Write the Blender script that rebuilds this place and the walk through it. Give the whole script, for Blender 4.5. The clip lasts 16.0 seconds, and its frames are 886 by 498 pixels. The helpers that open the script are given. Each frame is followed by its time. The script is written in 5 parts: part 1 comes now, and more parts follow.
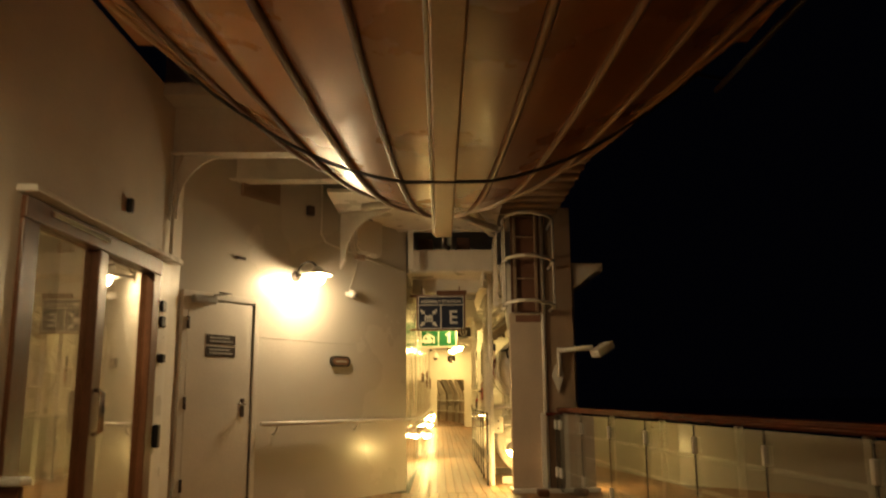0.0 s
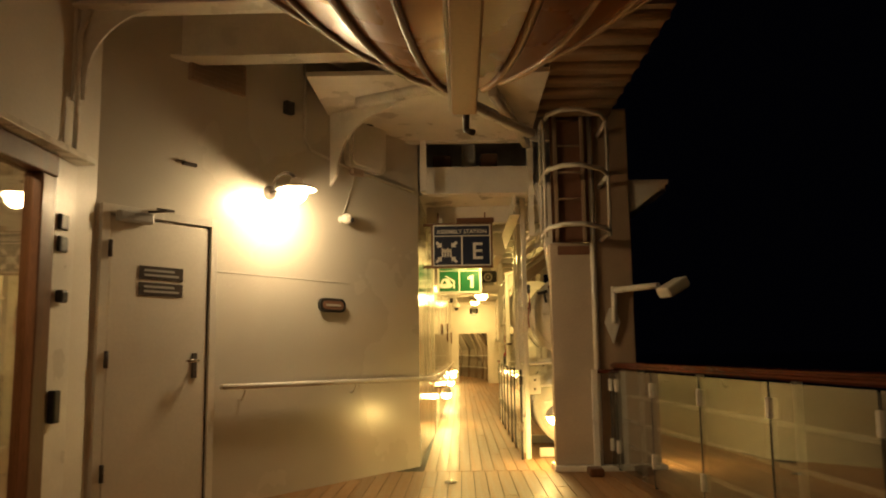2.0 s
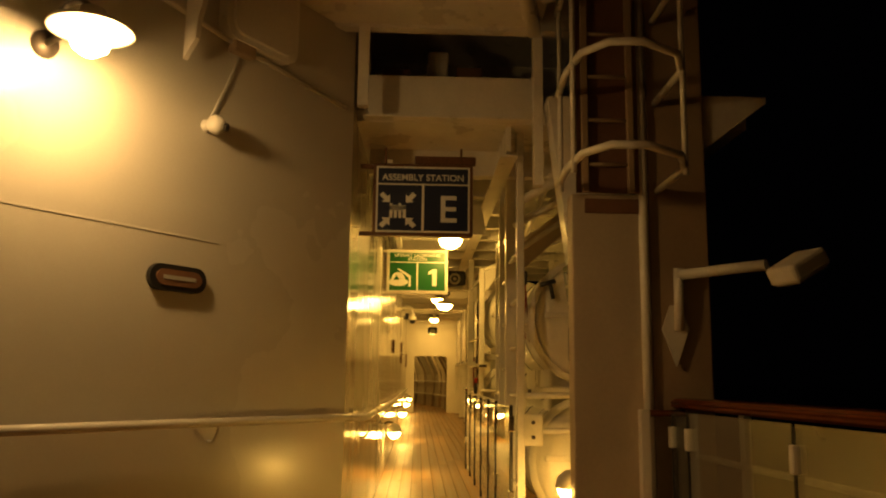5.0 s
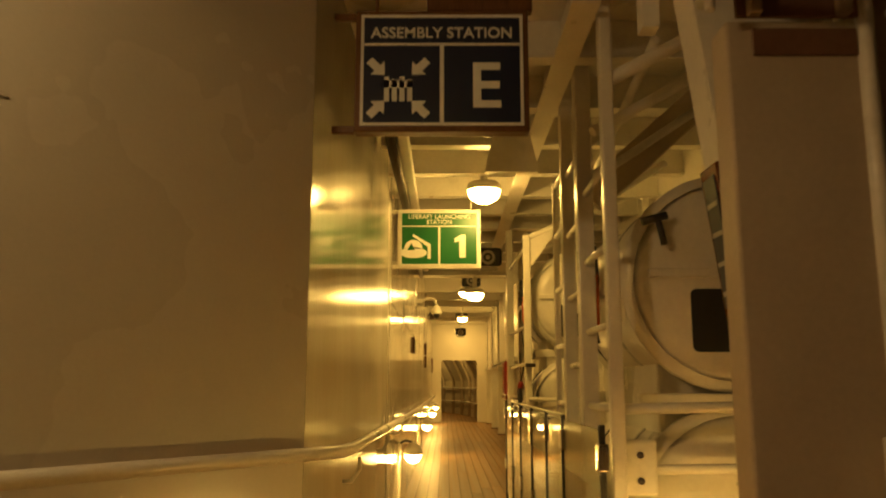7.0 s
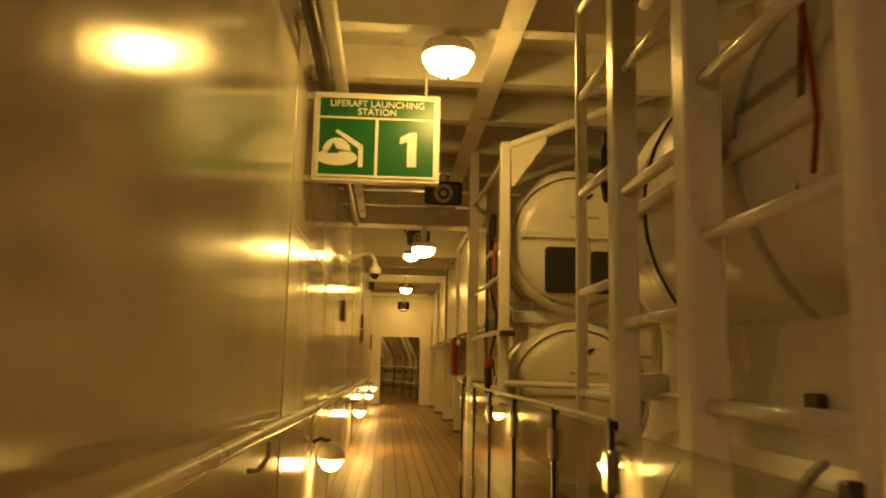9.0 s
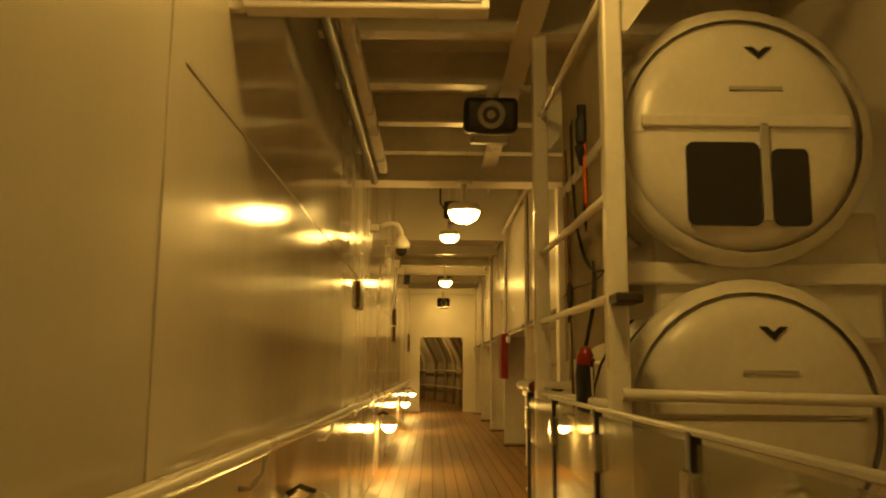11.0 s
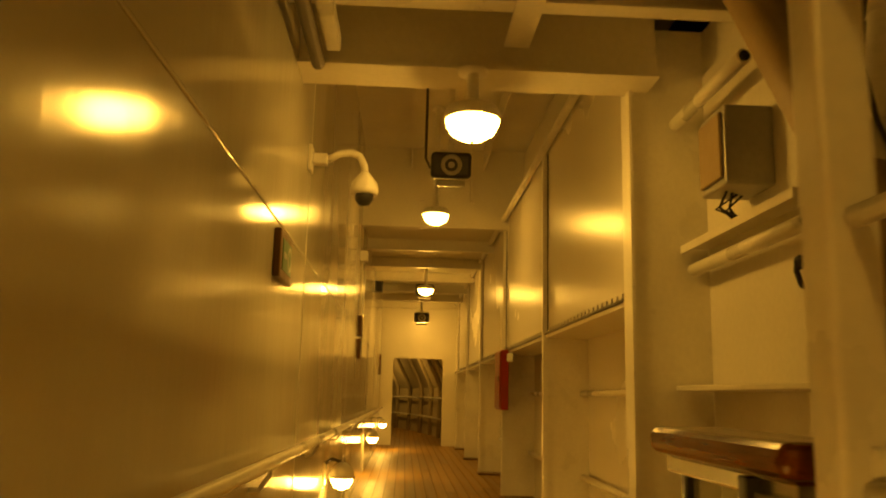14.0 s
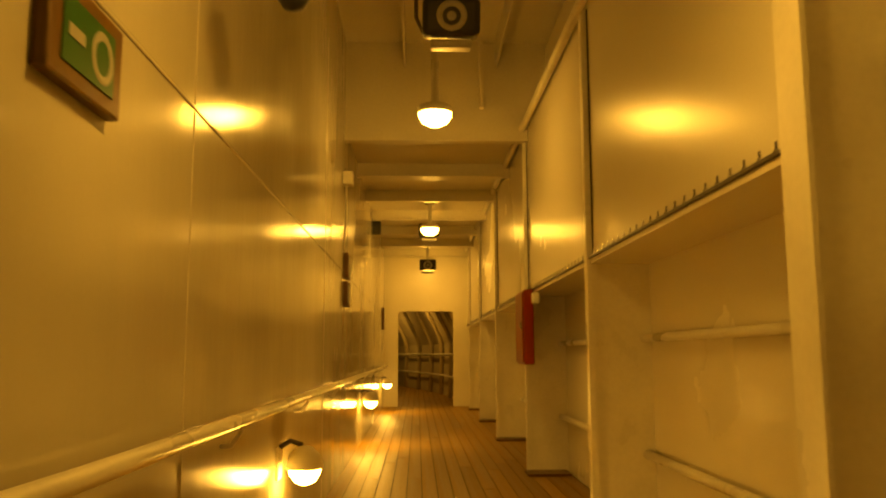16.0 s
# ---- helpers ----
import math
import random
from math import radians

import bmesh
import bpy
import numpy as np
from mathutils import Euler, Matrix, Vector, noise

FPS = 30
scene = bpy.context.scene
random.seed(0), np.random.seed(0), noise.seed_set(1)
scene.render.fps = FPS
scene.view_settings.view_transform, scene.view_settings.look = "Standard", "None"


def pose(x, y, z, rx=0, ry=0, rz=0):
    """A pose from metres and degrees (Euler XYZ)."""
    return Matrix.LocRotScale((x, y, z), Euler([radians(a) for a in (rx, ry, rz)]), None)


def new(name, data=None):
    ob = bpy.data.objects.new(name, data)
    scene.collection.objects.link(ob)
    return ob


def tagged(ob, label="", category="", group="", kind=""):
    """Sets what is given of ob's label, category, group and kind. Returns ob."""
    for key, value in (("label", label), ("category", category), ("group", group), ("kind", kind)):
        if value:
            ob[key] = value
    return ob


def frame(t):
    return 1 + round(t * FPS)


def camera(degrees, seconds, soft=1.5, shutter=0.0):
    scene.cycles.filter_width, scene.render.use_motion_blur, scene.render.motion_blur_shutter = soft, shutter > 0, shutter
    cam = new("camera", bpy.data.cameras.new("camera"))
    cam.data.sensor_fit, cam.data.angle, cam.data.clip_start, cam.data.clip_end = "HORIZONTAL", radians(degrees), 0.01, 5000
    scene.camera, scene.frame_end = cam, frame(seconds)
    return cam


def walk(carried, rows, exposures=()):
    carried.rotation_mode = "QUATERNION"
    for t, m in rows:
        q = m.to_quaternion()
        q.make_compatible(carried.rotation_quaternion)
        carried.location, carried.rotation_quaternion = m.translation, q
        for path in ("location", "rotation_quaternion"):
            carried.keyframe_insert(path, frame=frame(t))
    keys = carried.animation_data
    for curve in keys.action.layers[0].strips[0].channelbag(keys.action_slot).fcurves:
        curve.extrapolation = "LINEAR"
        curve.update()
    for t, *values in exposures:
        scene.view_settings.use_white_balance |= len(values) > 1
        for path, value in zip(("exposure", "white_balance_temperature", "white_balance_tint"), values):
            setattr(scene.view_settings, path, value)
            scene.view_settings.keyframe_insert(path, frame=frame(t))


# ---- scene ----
cam = camera(58.4, 16.0, 2.0, 0.4)
METRES, EYE, TILT, LEAN, TURN = 17.0, 1.2, -1.35, 0.0, -0.3
ROWS = [
    (0.0, 0.0, 0.0, 0.0, 0.1, 11.91, 0.46),
    (0.5, -0.0005, 0.0329, -0.0012, -1.03, 9.73, 0.31),
    (1.0, -0.0005, 0.0672, -0.0004, 0.54, 10.06, -0.58),
    (1.5, -0.002, 0.1006, 0.0012, -0.95, 10.35, -0.58),
    (2.0, -0.0006, 0.1352, 0.0019, 1.68, 8.79, 0.73),
    (2.5, -0.0015, 0.1689, 0.0011, -1.87, 9.93, -1.31),
    (3.0, -0.0005, 0.2019, 0.0002, 1.14, 9.37, 0.45),
    (3.5, 0.0004, 0.2338, 0.0013, 0.5, 9.55, 0.03),
    (4.0, -0.0011, 0.2673, 0.0037, -0.39, 10.41, -0.52),
    (6.5, -0.0008, 0.4392, 0.0074, -2.15, 10.78, -0.34),
    (7.0, -0.0003, 0.473, 0.0074, 0.53, 11.07, -0.05),
    (7.5, -0.0021, 0.5065, 0.0063, -1.51, 10.87, -0.76),
    (8.0, -0.0019, 0.5386, 0.0063, -2.39, 10.19, -0.76),
    (8.5, 0.0009, 0.5707, 0.0076, -0.38, 8.76, -0.56),
    (9.0, 0.0012, 0.6045, 0.009, -3.71, 9.71, -1.11),
    (9.5, 0.0045, 0.639, 0.0092, -1.07, 10.57, 0.39),
    (12.0, 0.0058, 0.7807, 0.0115, -0.39, 9.56, -0.67),
    (12.5, 0.0039, 0.8081, 0.0109, -0.25, 10.09, -0.91),
    (13.0, 0.0028, 0.8348, 0.0118, -1.05, 9.22, -1.18),
    (13.5, 0.0046, 0.8622, 0.013, 1.47, 8.56, 0.82),
    (14.0, 0.0039, 0.8899, 0.0141, -2.5, 11.85, -1.34),
    (14.5, 0.006, 0.9164, 0.0134, -0.52, 11.24, -0.59),
    (15.0, 0.0075, 0.94, 0.0137, 0.25, 9.19, -0.25),
    (15.5, 0.007, 0.9689, 0.0149, -3.32, 9.11, -1.12),
    (16.0, 0.0107, 0.998, 0.0145, -1.53, 8.85, 0.19),
]

EXPOSURES = [(0.0, 1.42, 5500, 8), (2.0, 1.3, 5700, 8), (3.0, 0.5, 7100, 10), (4.0, 0.2, 8900, 12), (6.5, 0.48, 7700, 9), (7.5, 0.38, 7200, 8), (8.2, 0.3, 7000, 8), (9.0, 0.08, 7300, 10),
             (9.7, 0.08, 7300, 10), (12.0, -0.13, 8000, 8), (13.0, -0.06, 9700, 10), (14.0, -0.03, 12400, 11), (16.0, 0.06, 16500, 13)]
walk(cam, [(t, pose(0, 0, EYE, TILT, LEAN, TURN) @ pose(METRES * x, METRES * y, METRES * z, 90 + pitch, roll, yaw)) for t, x, y, z, yaw, pitch, roll in ROWS], EXPOSURES)

# ---- world: a moonless night at sea ----
world = bpy.data.worlds.new("night")
scene.world = world
world.use_nodes = True
world.node_tree.nodes["Background"].inputs["Color"].default_value = (0.02, 0.018, 0.03, 1)
world.node_tree.nodes["Background"].inputs["Strength"].default_value = 0.01
WARM = (1.0, 0.615, 0.16)


# ---- materials ----
def material(name, color, rough=0.4, metal=0.0, grain=0.06, grain_size=40.0, stain=0.1, stain_size=1.5, bump=0.02, bump_size=60.0,
             stretch=(1, 1, 1), coat=0.0, vary=0.0, rough_vary=0.08, comb=0.0):
    m = bpy.data.materials.new(name)
    m.use_nodes = True
    nt = m.node_tree
    b = nt.nodes["Principled BSDF"]
    b.inputs["Metallic"].default_value = metal
    b.inputs["Coat Weight"].default_value = coat
    b.inputs["Coat Roughness"].default_value = 0.12
    tc = nt.nodes.new("ShaderNodeTexCoord")
    mp = nt.nodes.new("ShaderNodeMapping")
    mp.inputs["Scale"].default_value = stretch
    nt.links.new(tc.outputs["Object"], mp.inputs["Vector"])

    def tex(scale, detail):
        n = nt.nodes.new("ShaderNodeTexNoise")
        n.inputs["Scale"].default_value = scale
        n.inputs["Detail"].default_value = detail
        nt.links.new(mp.outputs["Vector"], n.inputs["Vector"])
        return n

    def shade(value, lo, hi):
        r = nt.nodes.new("ShaderNodeMapRange")
        r.inputs["From Min"].default_value = 0.3
        r.inputs["From Max"].default_value = 0.7
        r.inputs["To Min"].default_value = lo
        r.inputs["To Max"].default_value = hi
        nt.links.new(value, r.inputs["Value"])
        return r.outputs["Result"]

    def times(a, c):
        n = nt.nodes.new("ShaderNodeMath")
        n.operation = "MULTIPLY"
        nt.links.new(a, n.inputs[0])
        nt.links.new(c, n.inputs[1])
        return n.outputs[0]

    fine, broad = tex(grain_size, 3), tex(stain_size, 5)
    f = times(shade(fine.outputs["Fac"], 1 - grain, 1 + grain), shade(broad.outputs["Fac"], 1 - stain, 1 + stain * 0.5))
    if vary:
        info = nt.nodes.new("ShaderNodeObjectInfo")
        r = nt.nodes.new("ShaderNodeMapRange")
        r.inputs["To Min"].default_value = 1 - vary
        r.inputs["To Max"].default_value = 1 + vary
        nt.links.new(info.outputs["Random"], r.inputs["Value"])
        f = times(f, r.outputs["Result"])
    mix = nt.nodes.new("ShaderNodeVectorMath")
    mix.operation = "SCALE"
    mix.inputs[0].default_value = color
    nt.links.new(f, mix.inputs["Scale"])
    nt.links.new(mix.outputs["Vector"], b.inputs["Base Color"])
    nt.links.new(shade(broad.outputs["Fac"], max(0.03, rough - rough_vary), rough + rough_vary), b.inputs["Roughness"])
    if bump:
        bp = nt.nodes.new("ShaderNodeBump")
        bp.inputs["Strength"].default_value = 1.0
        bp.inputs["Distance"].default_value = bump * 0.01
        bn = tex(bump_size, 5)
        nt.links.new(bn.outputs["Fac"], bp.inputs["Height"])
        nt.links.new(bp.outputs["Normal"], b.inputs["Normal"])
        if comb:
            brush = nt.nodes.new("ShaderNodeMapping")
            brush.inputs["Scale"].default_value = (9, 9, 0.8)
            nt.links.new(tc.outputs["Object"], brush.inputs["Vector"])
            marks = nt.nodes.new("ShaderNodeTexNoise")
            marks.inputs["Scale"].default_value = 2.2
            marks.inputs["Detail"].default_value = 3
            nt.links.new(brush.outputs["Vector"], marks.inputs["Vector"])
            b2 = nt.nodes.new("ShaderNodeBump")
            b2.inputs["Distance"].default_value = comb * 0.01
            nt.links.new(marks.outputs["Fac"], b2.inputs["Height"])
            nt.links.new(bp.outputs["Normal"], b2.inputs["Normal"])
            nt.links.new(b2.outputs["Normal"], b.inputs["Normal"])
    return m


def glowing(name, color, strength):
    m = bpy.data.materials.new(name)
    m.use_nodes = True
    b = m.node_tree.nodes["Principled BSDF"]
    b.inputs["Base Color"].default_value = (0.8, 0.75, 0.65, 1)
    b.inputs["Emission Color"].default_value = (*color, 1)
    b.inputs["Emission Strength"].default_value = strength
    return m


def glass(name, tint=(0.93, 0.95, 0.93), rough=0.02, haze=0.0, mirror=0.06):
    m = bpy.data.materials.new(name)
    m.use_nodes = True
    nt = m.node_tree
    out = nt.nodes["Material Output"]
    nt.nodes.remove(nt.nodes["Principled BSDF"])
    clear = nt.nodes.new("ShaderNodeBsdfTransparent")
    clear.inputs["Color"].default_value = (*tint, 1)
    gloss = nt.nodes.new("ShaderNodeBsdfGlossy")
    gloss.inputs["Roughness"].default_value = rough
    angle = nt.nodes.new("ShaderNodeLayerWeight")
    angle.inputs["Blend"].default_value = 0.5
    power = nt.nodes.new("ShaderNodeMath")
    power.operation = "POWER"
    power.inputs[1].default_value = 4.0
    nt.links.new(angle.outputs["Facing"], power.inputs[0])
    fres = nt.nodes.new("ShaderNodeMapRange")
    fres.inputs["To Min"].default_value = mirror
    nt.links.new(power.outputs[0], fres.inputs["Value"])
    mix = nt.nodes.new("ShaderNodeMixShader")
    nt.links.new(fres.outputs[0], mix.inputs[0])
    nt.links.new(clear.outputs[0], mix.inputs[1])
    nt.links.new(gloss.outputs[0], mix.inputs[2])
    if haze:
        salt = nt.nodes.new("ShaderNodeBsdfDiffuse")
        salt.inputs["Color"].default_value = (0.8, 0.78, 0.7, 1)
        noise_tex = nt.nodes.new("ShaderNodeTexNoise")
        noise_tex.inputs["Scale"].default_value = 2.5
        noise_tex.inputs["Detail"].default_value = 6
        spread = nt.nodes.new("ShaderNodeMapRange")
        spread.inputs["From Min"].default_value, spread.inputs["From Max"].default_value = 0.3, 0.75
        spread.inputs["To Min"].default_value, spread.inputs["To Max"].default_value = haze * 0.5, haze * 1.5
        nt.links.new(noise_tex.outputs["Fac"], spread.inputs["Value"])
        film_mix = nt.nodes.new("ShaderNodeMixShader")
        nt.links.new(spread.outputs[0], film_mix.inputs[0])
        nt.links.new(mix.outputs[0], film_mix.inputs[1])
        nt.links.new(salt.outputs[0], film_mix.inputs[2])
        mix = film_mix
    nt.links.new(mix.outputs[0], out.inputs["Surface"])
    return m


WALL = material("gloss_cream_paint", (0.63, 0.595, 0.52), 0.15, grain=0.02, grain_size=90, stain=0.09, stain_size=0.8, bump=0.13, bump_size=5, stretch=(1.5, 1.8, 0.8), coat=0.32, rough_vary=0.08, comb=0.055)
WALL.node_tree.nodes["Principled BSDF"].inputs["Specular IOR Level"].default_value = 0.65
# satin version of the wall's cream, lightened to stand for the brighter outboard side
PANEL = material("lightened_satin_panel_paint", (0.79, 0.75, 0.67), 0.27, grain=0.02, grain_size=90, stain=0.025, stain_size=0.5, bump=0.04, bump_size=5, coat=0.0, rough_vary=0.015, comb=0.015)
SATIN = material("satin_bulkhead_paint", (0.65, 0.615, 0.54), 0.27, grain=0.02, grain_size=90, stain=0.05, stain_size=0.6, bump=0.06, bump_size=5, coat=0.05, rough_vary=0.02, comb=0.02)
MATT = material("satin_cream_paint", (0.76, 0.72, 0.64), 0.38, grain=0.03, stain=0.1, stain_size=1.2, bump=0.06, bump_size=12, rough_vary=0.1)
STEEL = material("white_steel_paint", (0.80, 0.77, 0.70), 0.32, grain=0.03, stain=0.12, stain_size=3, bump=0.05, bump_size=25)
# HOUSE is cream toned down, with dim light put into the colour
HOUSE = material("dimmed_cream_paint", (0.56, 0.47, 0.36), 0.5, grain=0.04, stain=0.12, stain_size=2, bump=0.06, bump_size=30)
BUFF = material("buff_and_shaded_cream_paint", (0.38, 0.28, 0.19), 0.5, grain=0.04, stain=0.16, stain_size=2, bump=0.08, bump_size=30)
GREY = material("grey_enamel", (0.42, 0.41, 0.38), 0.4, stain=0.12, bump=0.04)
TEAK = material("teak_plank", (0.34, 0.185, 0.075), 0.42, grain=0.16, grain_size=30, stain=0.22, stain_size=2.2, bump=0.15, bump_size=45, stretch=(6, 0.5, 1), vary=0.2, rough_vary=0.12)
CAULK = material("black_deck_caulk", (0.03, 0.025, 0.02), 0.6)
VARNISH = material("varnished_mahogany", (0.13, 0.032, 0.012), 0.2, grain=0.2, grain_size=25, stain=0.2, stain_size=4, bump=0.02, stretch=(6, 0.6, 6), coat=0.06, rough_vary=0.05)
VARNISH.node_tree.nodes["Principled BSDF"].inputs["Specular IOR Level"].default_value = 0.22
BROWN = material("brown_stained_wood", (0.14, 0.06, 0.024), 0.4, grain=0.2, grain_size=30, stain=0.2, stain_size=3, bump=0.05, stretch=(5, 5, 0.6), coat=0.05)
HULL = material("orange_boat_gelcoat", (0.44, 0.185, 0.028), 0.3, grain=0.03, stain=0.14, stain_size=1.2, bump=0.05, bump_size=5, coat=0.12)
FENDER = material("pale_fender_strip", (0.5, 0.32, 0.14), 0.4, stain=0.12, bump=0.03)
# shaded copy of the fender strip, for the left half of the hull
FENDER_SHADED = material("shaded_fender_strip", (0.12, 0.045, 0.02), 0.45, stain=0.12, bump=0.03)
GRP = material("white_canister_grp", (0.74, 0.71, 0.64), 0.34, grain=0.03, stain=0.14, stain_size=2.5, bump=0.05, bump_size=9)
CANVAS = material("drab_canvas", (0.64, 0.58, 0.45), 0.75, grain=0.08, grain_size=120, stain=0.2, stain_size=3, bump=0.12, bump_size=160)
BLACK = material("black_plastic", (0.02, 0.02, 0.02), 0.4, stain=0.2, bump=0.03)
RUBBER = material("black_rope", (0.025, 0.02, 0.018), 0.7, bump=0.1, bump_size=80)
RED = material("red_paint", (0.26, 0.012, 0.01), 0.35, stain=0.15, bump=0.03)
ORANGE = material("orange_webbing", (0.7, 0.13, 0.03), 0.7, bump=0.1, bump_size=90)
GREEN = material("green_sign_face", (0.008, 0.115, 0.035), 0.35, grain=0.02, stain=0.06, bump=0.0)
BLUE = material("navy_sign_face", (0.010, 0.018, 0.048), 0.35, grain=0.02, stain=0.06, bump=0.0)
PALE = material("pale_sign_print", (0.75, 0.75, 0.70), 0.4, grain=0.02, stain=0.05, bump=0.0)
CHROME = material("polished_steel", (0.6, 0.58, 0.55), 0.18, metal=1.0, grain=0.03, stain=0.06, bump=0.01)
DARK = material("dark_metal", (0.07, 0.055, 0.045), 0.4, metal=0.3, stain=0.15, bump=0.03)
MACHINE = material("brown_machinery_paint", (0.2, 0.1, 0.06), 0.5, stain=0.2, bump=0.05)
CARPET = material("room_carpet", (0.35, 0.22, 0.12), 0.9, bump=0.1)
SEA = material("night_sea", (0.004, 0.007, 0.01), 0.15, grain=0.1, grain_size=0.5, stain=0.2, stain_size=0.05, bump=8.0, bump_size=0.6)
GLASS = glass("rail_glass", (0.86, 0.89, 0.84), 0.02, 0.03, 0.08)
SALTY = glass("salted_rail_glass", (0.78, 0.82, 0.76), 0.02, 0.035, 0.37)
DOORGLASS = glass("door_glass", (0.80, 0.78, 0.70), 0.015, 0.0, 0.24)
BULB = glowing("lit_lamp_glass", WARM, 66.0)
LOWBULB = glowing("lit_low_lamp_glass", WARM, 120.0)
WALLBULB = glowing("lit_wall_lamp_glass", (1.0, 0.66, 0.3), 115.0)
ROOMBULB = glowing("lit_room_lamp_glass", (1.0, 0.62, 0.26), 80.0)
HOUSEBULB = glowing("lit_deckhouse_lamp_glass", (1.0, 0.64, 0.26), 38.0)


# ---- mesh helpers ----
def bx(bm, a, b, m=None):
    lo, hi = [min(p, q) for p, q in zip(a, b)], [max(p, q) for p, q in zip(a, b)]
    vs = []
    for k in range(8):
        p = Vector((hi[0] if k & 1 else lo[0], hi[1] if k & 2 else lo[1], hi[2] if k & 4 else lo[2]))
        vs.append(bm.verts.new(m @ p if m else p))
    for f in ((0, 2, 3, 1), (4, 5, 7, 6), (0, 1, 5, 4), (2, 6, 7, 3), (0, 4, 6, 2), (1, 3, 7, 5)):
        bm.faces.new([vs[i] for i in f])
    return bm


def block(a, b, bevel=0.0, m=None, seg=2):
    bm = bx(bmesh.new(), a, b, m)
    if bevel:
        bmesh.ops.bevel(bm, geom=bm.edges[:], offset=bevel, segments=seg, affect="EDGES", profile=0.5)
    return bm


def tube(bm, pts, r, n=10, cap=True):
    """A round bar along a line of points."""
    pts = [Vector(p) for p in pts]
    rings = []
    side = None
    for i, p in enumerate(pts):
        d = (pts[min(i + 1, len(pts) - 1)] - pts[max(i - 1, 0)]).normalized()
        if side is None:
            side = d.orthogonal().normalized()
        side = (side - d * side.dot(d)).normalized()
        up = d.cross(side)
        rings.append([bm.verts.new(p + r * (math.cos(2 * math.pi * k / n) * side + math.sin(2 * math.pi * k / n) * up)) for k in range(n)])
    for a, b in zip(rings, rings[1:]):
        for k in range(n):
            f = bm.faces.new((a[k], a[(k + 1) % n], b[(k + 1) % n], b[k]))
            f.smooth = True
    if cap:
        bm.faces.new(rings[0][::-1])
        bm.faces.new(rings[-1])
    return bm


def lathe(bm, profile, m=None, n=24, arc=1.0):
    """Turn (radius, height) pairs round z; arc below 1 gives a part turn."""
    m = m or Matrix()
    cols = n if arc >= 1 else n + 1
    rings = [[bm.verts.new(m @ Vector((r * math.cos(2 * math.pi * arc * k / n), r * math.sin(2 * math.pi * arc * k / n), z))) for k in range(cols)] for r, z in profile]
    for a, b in zip(rings, rings[1:]):
        for k in range(n):
            q = (k + 1) % cols
            f = bm.faces.new((a[k], a[q], b[q], b[k]))
            f.smooth = True
    return bm


def prism(bm, outline, depth, m=None):
    """A flat plate: (x, y) outline, counter-clockwise, thickened along z."""
    m = m or Matrix()
    lo = [bm.verts.new(m @ Vector((x, y, 0))) for x, y in outline]
    hi = [bm.verts.new(m @ Vector((x, y, depth))) for x, y in outline]
    bm.faces.new(lo[::-1])
    bm.faces.new(hi)
    for i in range(len(outline)):
        j = (i + 1) % len(outline)
        bm.faces.new((lo[i], lo[j], hi[j], hi[i]))
    return bm


def part(name, bm, mat, parent=None, label=""):
    me = bpy.data.meshes.new(name)
    bmesh.ops.recalc_face_normals(bm, faces=bm.faces[:])
    bm.to_mesh(me)
    bm.free()
    me.materials.append(mat)
    ob = new(name, me)
    if parent is not None:
        ob.parent = parent
    if label:
        ob["label"] = label
    return ob


def thing(name, label, category, group="", at=None):
    ob = new(name)
    if at is not None:
        ob.matrix_basis = at
    return tagged(ob, label, category, group)


def struct(name, bm, mat, label="", category=""):
    return tagged(part(name, bm, mat), label, category, kind="structure")


def words(name, text, size, m, mat, parent, depth=0.002, bold=0.012):
    cu = bpy.data.curves.new(name, "FONT")
    cu.body, cu.size, cu.extrude, cu.align_x, cu.align_y = text, size, depth, "CENTER", "CENTER"
    cu.offset = size * bold
    tmp = bpy.data.objects.new(name, cu)
    scene.collection.objects.link(tmp)
    bpy.context.view_layer.update()
    me = bpy.data.meshes.new_from_object(tmp.evaluated_get(bpy.context.evaluated_depsgraph_get()))
    bpy.data.objects.remove(tmp)
    me.transform(m)
    me.materials.clear()
    me.materials.append(mat)
    ob = new(name, me)
    ob.parent = parent
    return ob


ALONG_Y = pose(0, 0, 0, -90, 0, 0)       # turns a lathe's axis from z to y
FACE = pose(0, 0, 0, 90, 0, 0)           # lays flat print upright, facing -y
OBL = pose(-0.452, 10.85, 0, 0, 0, 236)   # the slanting bulkhead: x along it from the corner, y out of its face


def arc(cx, cz, r, a0, a1, n=10):
    return [(cx + r * math.cos(radians(a0 + (a1 - a0) * k / n)), cz + r * math.sin(radians(a0 + (a1 - a0) * k / n))) for k in range(n + 1)]


def rounded(x0, z0, x1, z1, r):
    """A round-cornered rectangle, counter-clockwise."""
    return arc(x1 - r, z0 + r, r, -90, 0, 4) + arc(x1 - r, z1 - r, r, 0, 90, 4) + arc(x0 + r, z1 - r, r, 90, 180, 4) + arc(x0 + r, z0 + r, r, 180, 270, 4)


# ---- setting: deck, bulkheads, deckheads ----
X0, X1 = -0.40, 1.27                     # faces of the covered way's two sides
floor = struct("floor", block((-4.6, -6, -0.12), (2.9, 46, -0.006)), CAULK, "teak planked ship's deck with dark caulked seams", "deck")
struct("water", block((-3000, -3000, -16), (3000, 3000, -15.5)), SEA, "black night sea far below the deck", "sea")
wall_left = struct("wall_left", block((X0 - 0.3, 14.0, -0.1), (X0, 33.0, 4.1), 0.004), WALL, "glossy cream painted steel bulkhead with weld seams", "wall")
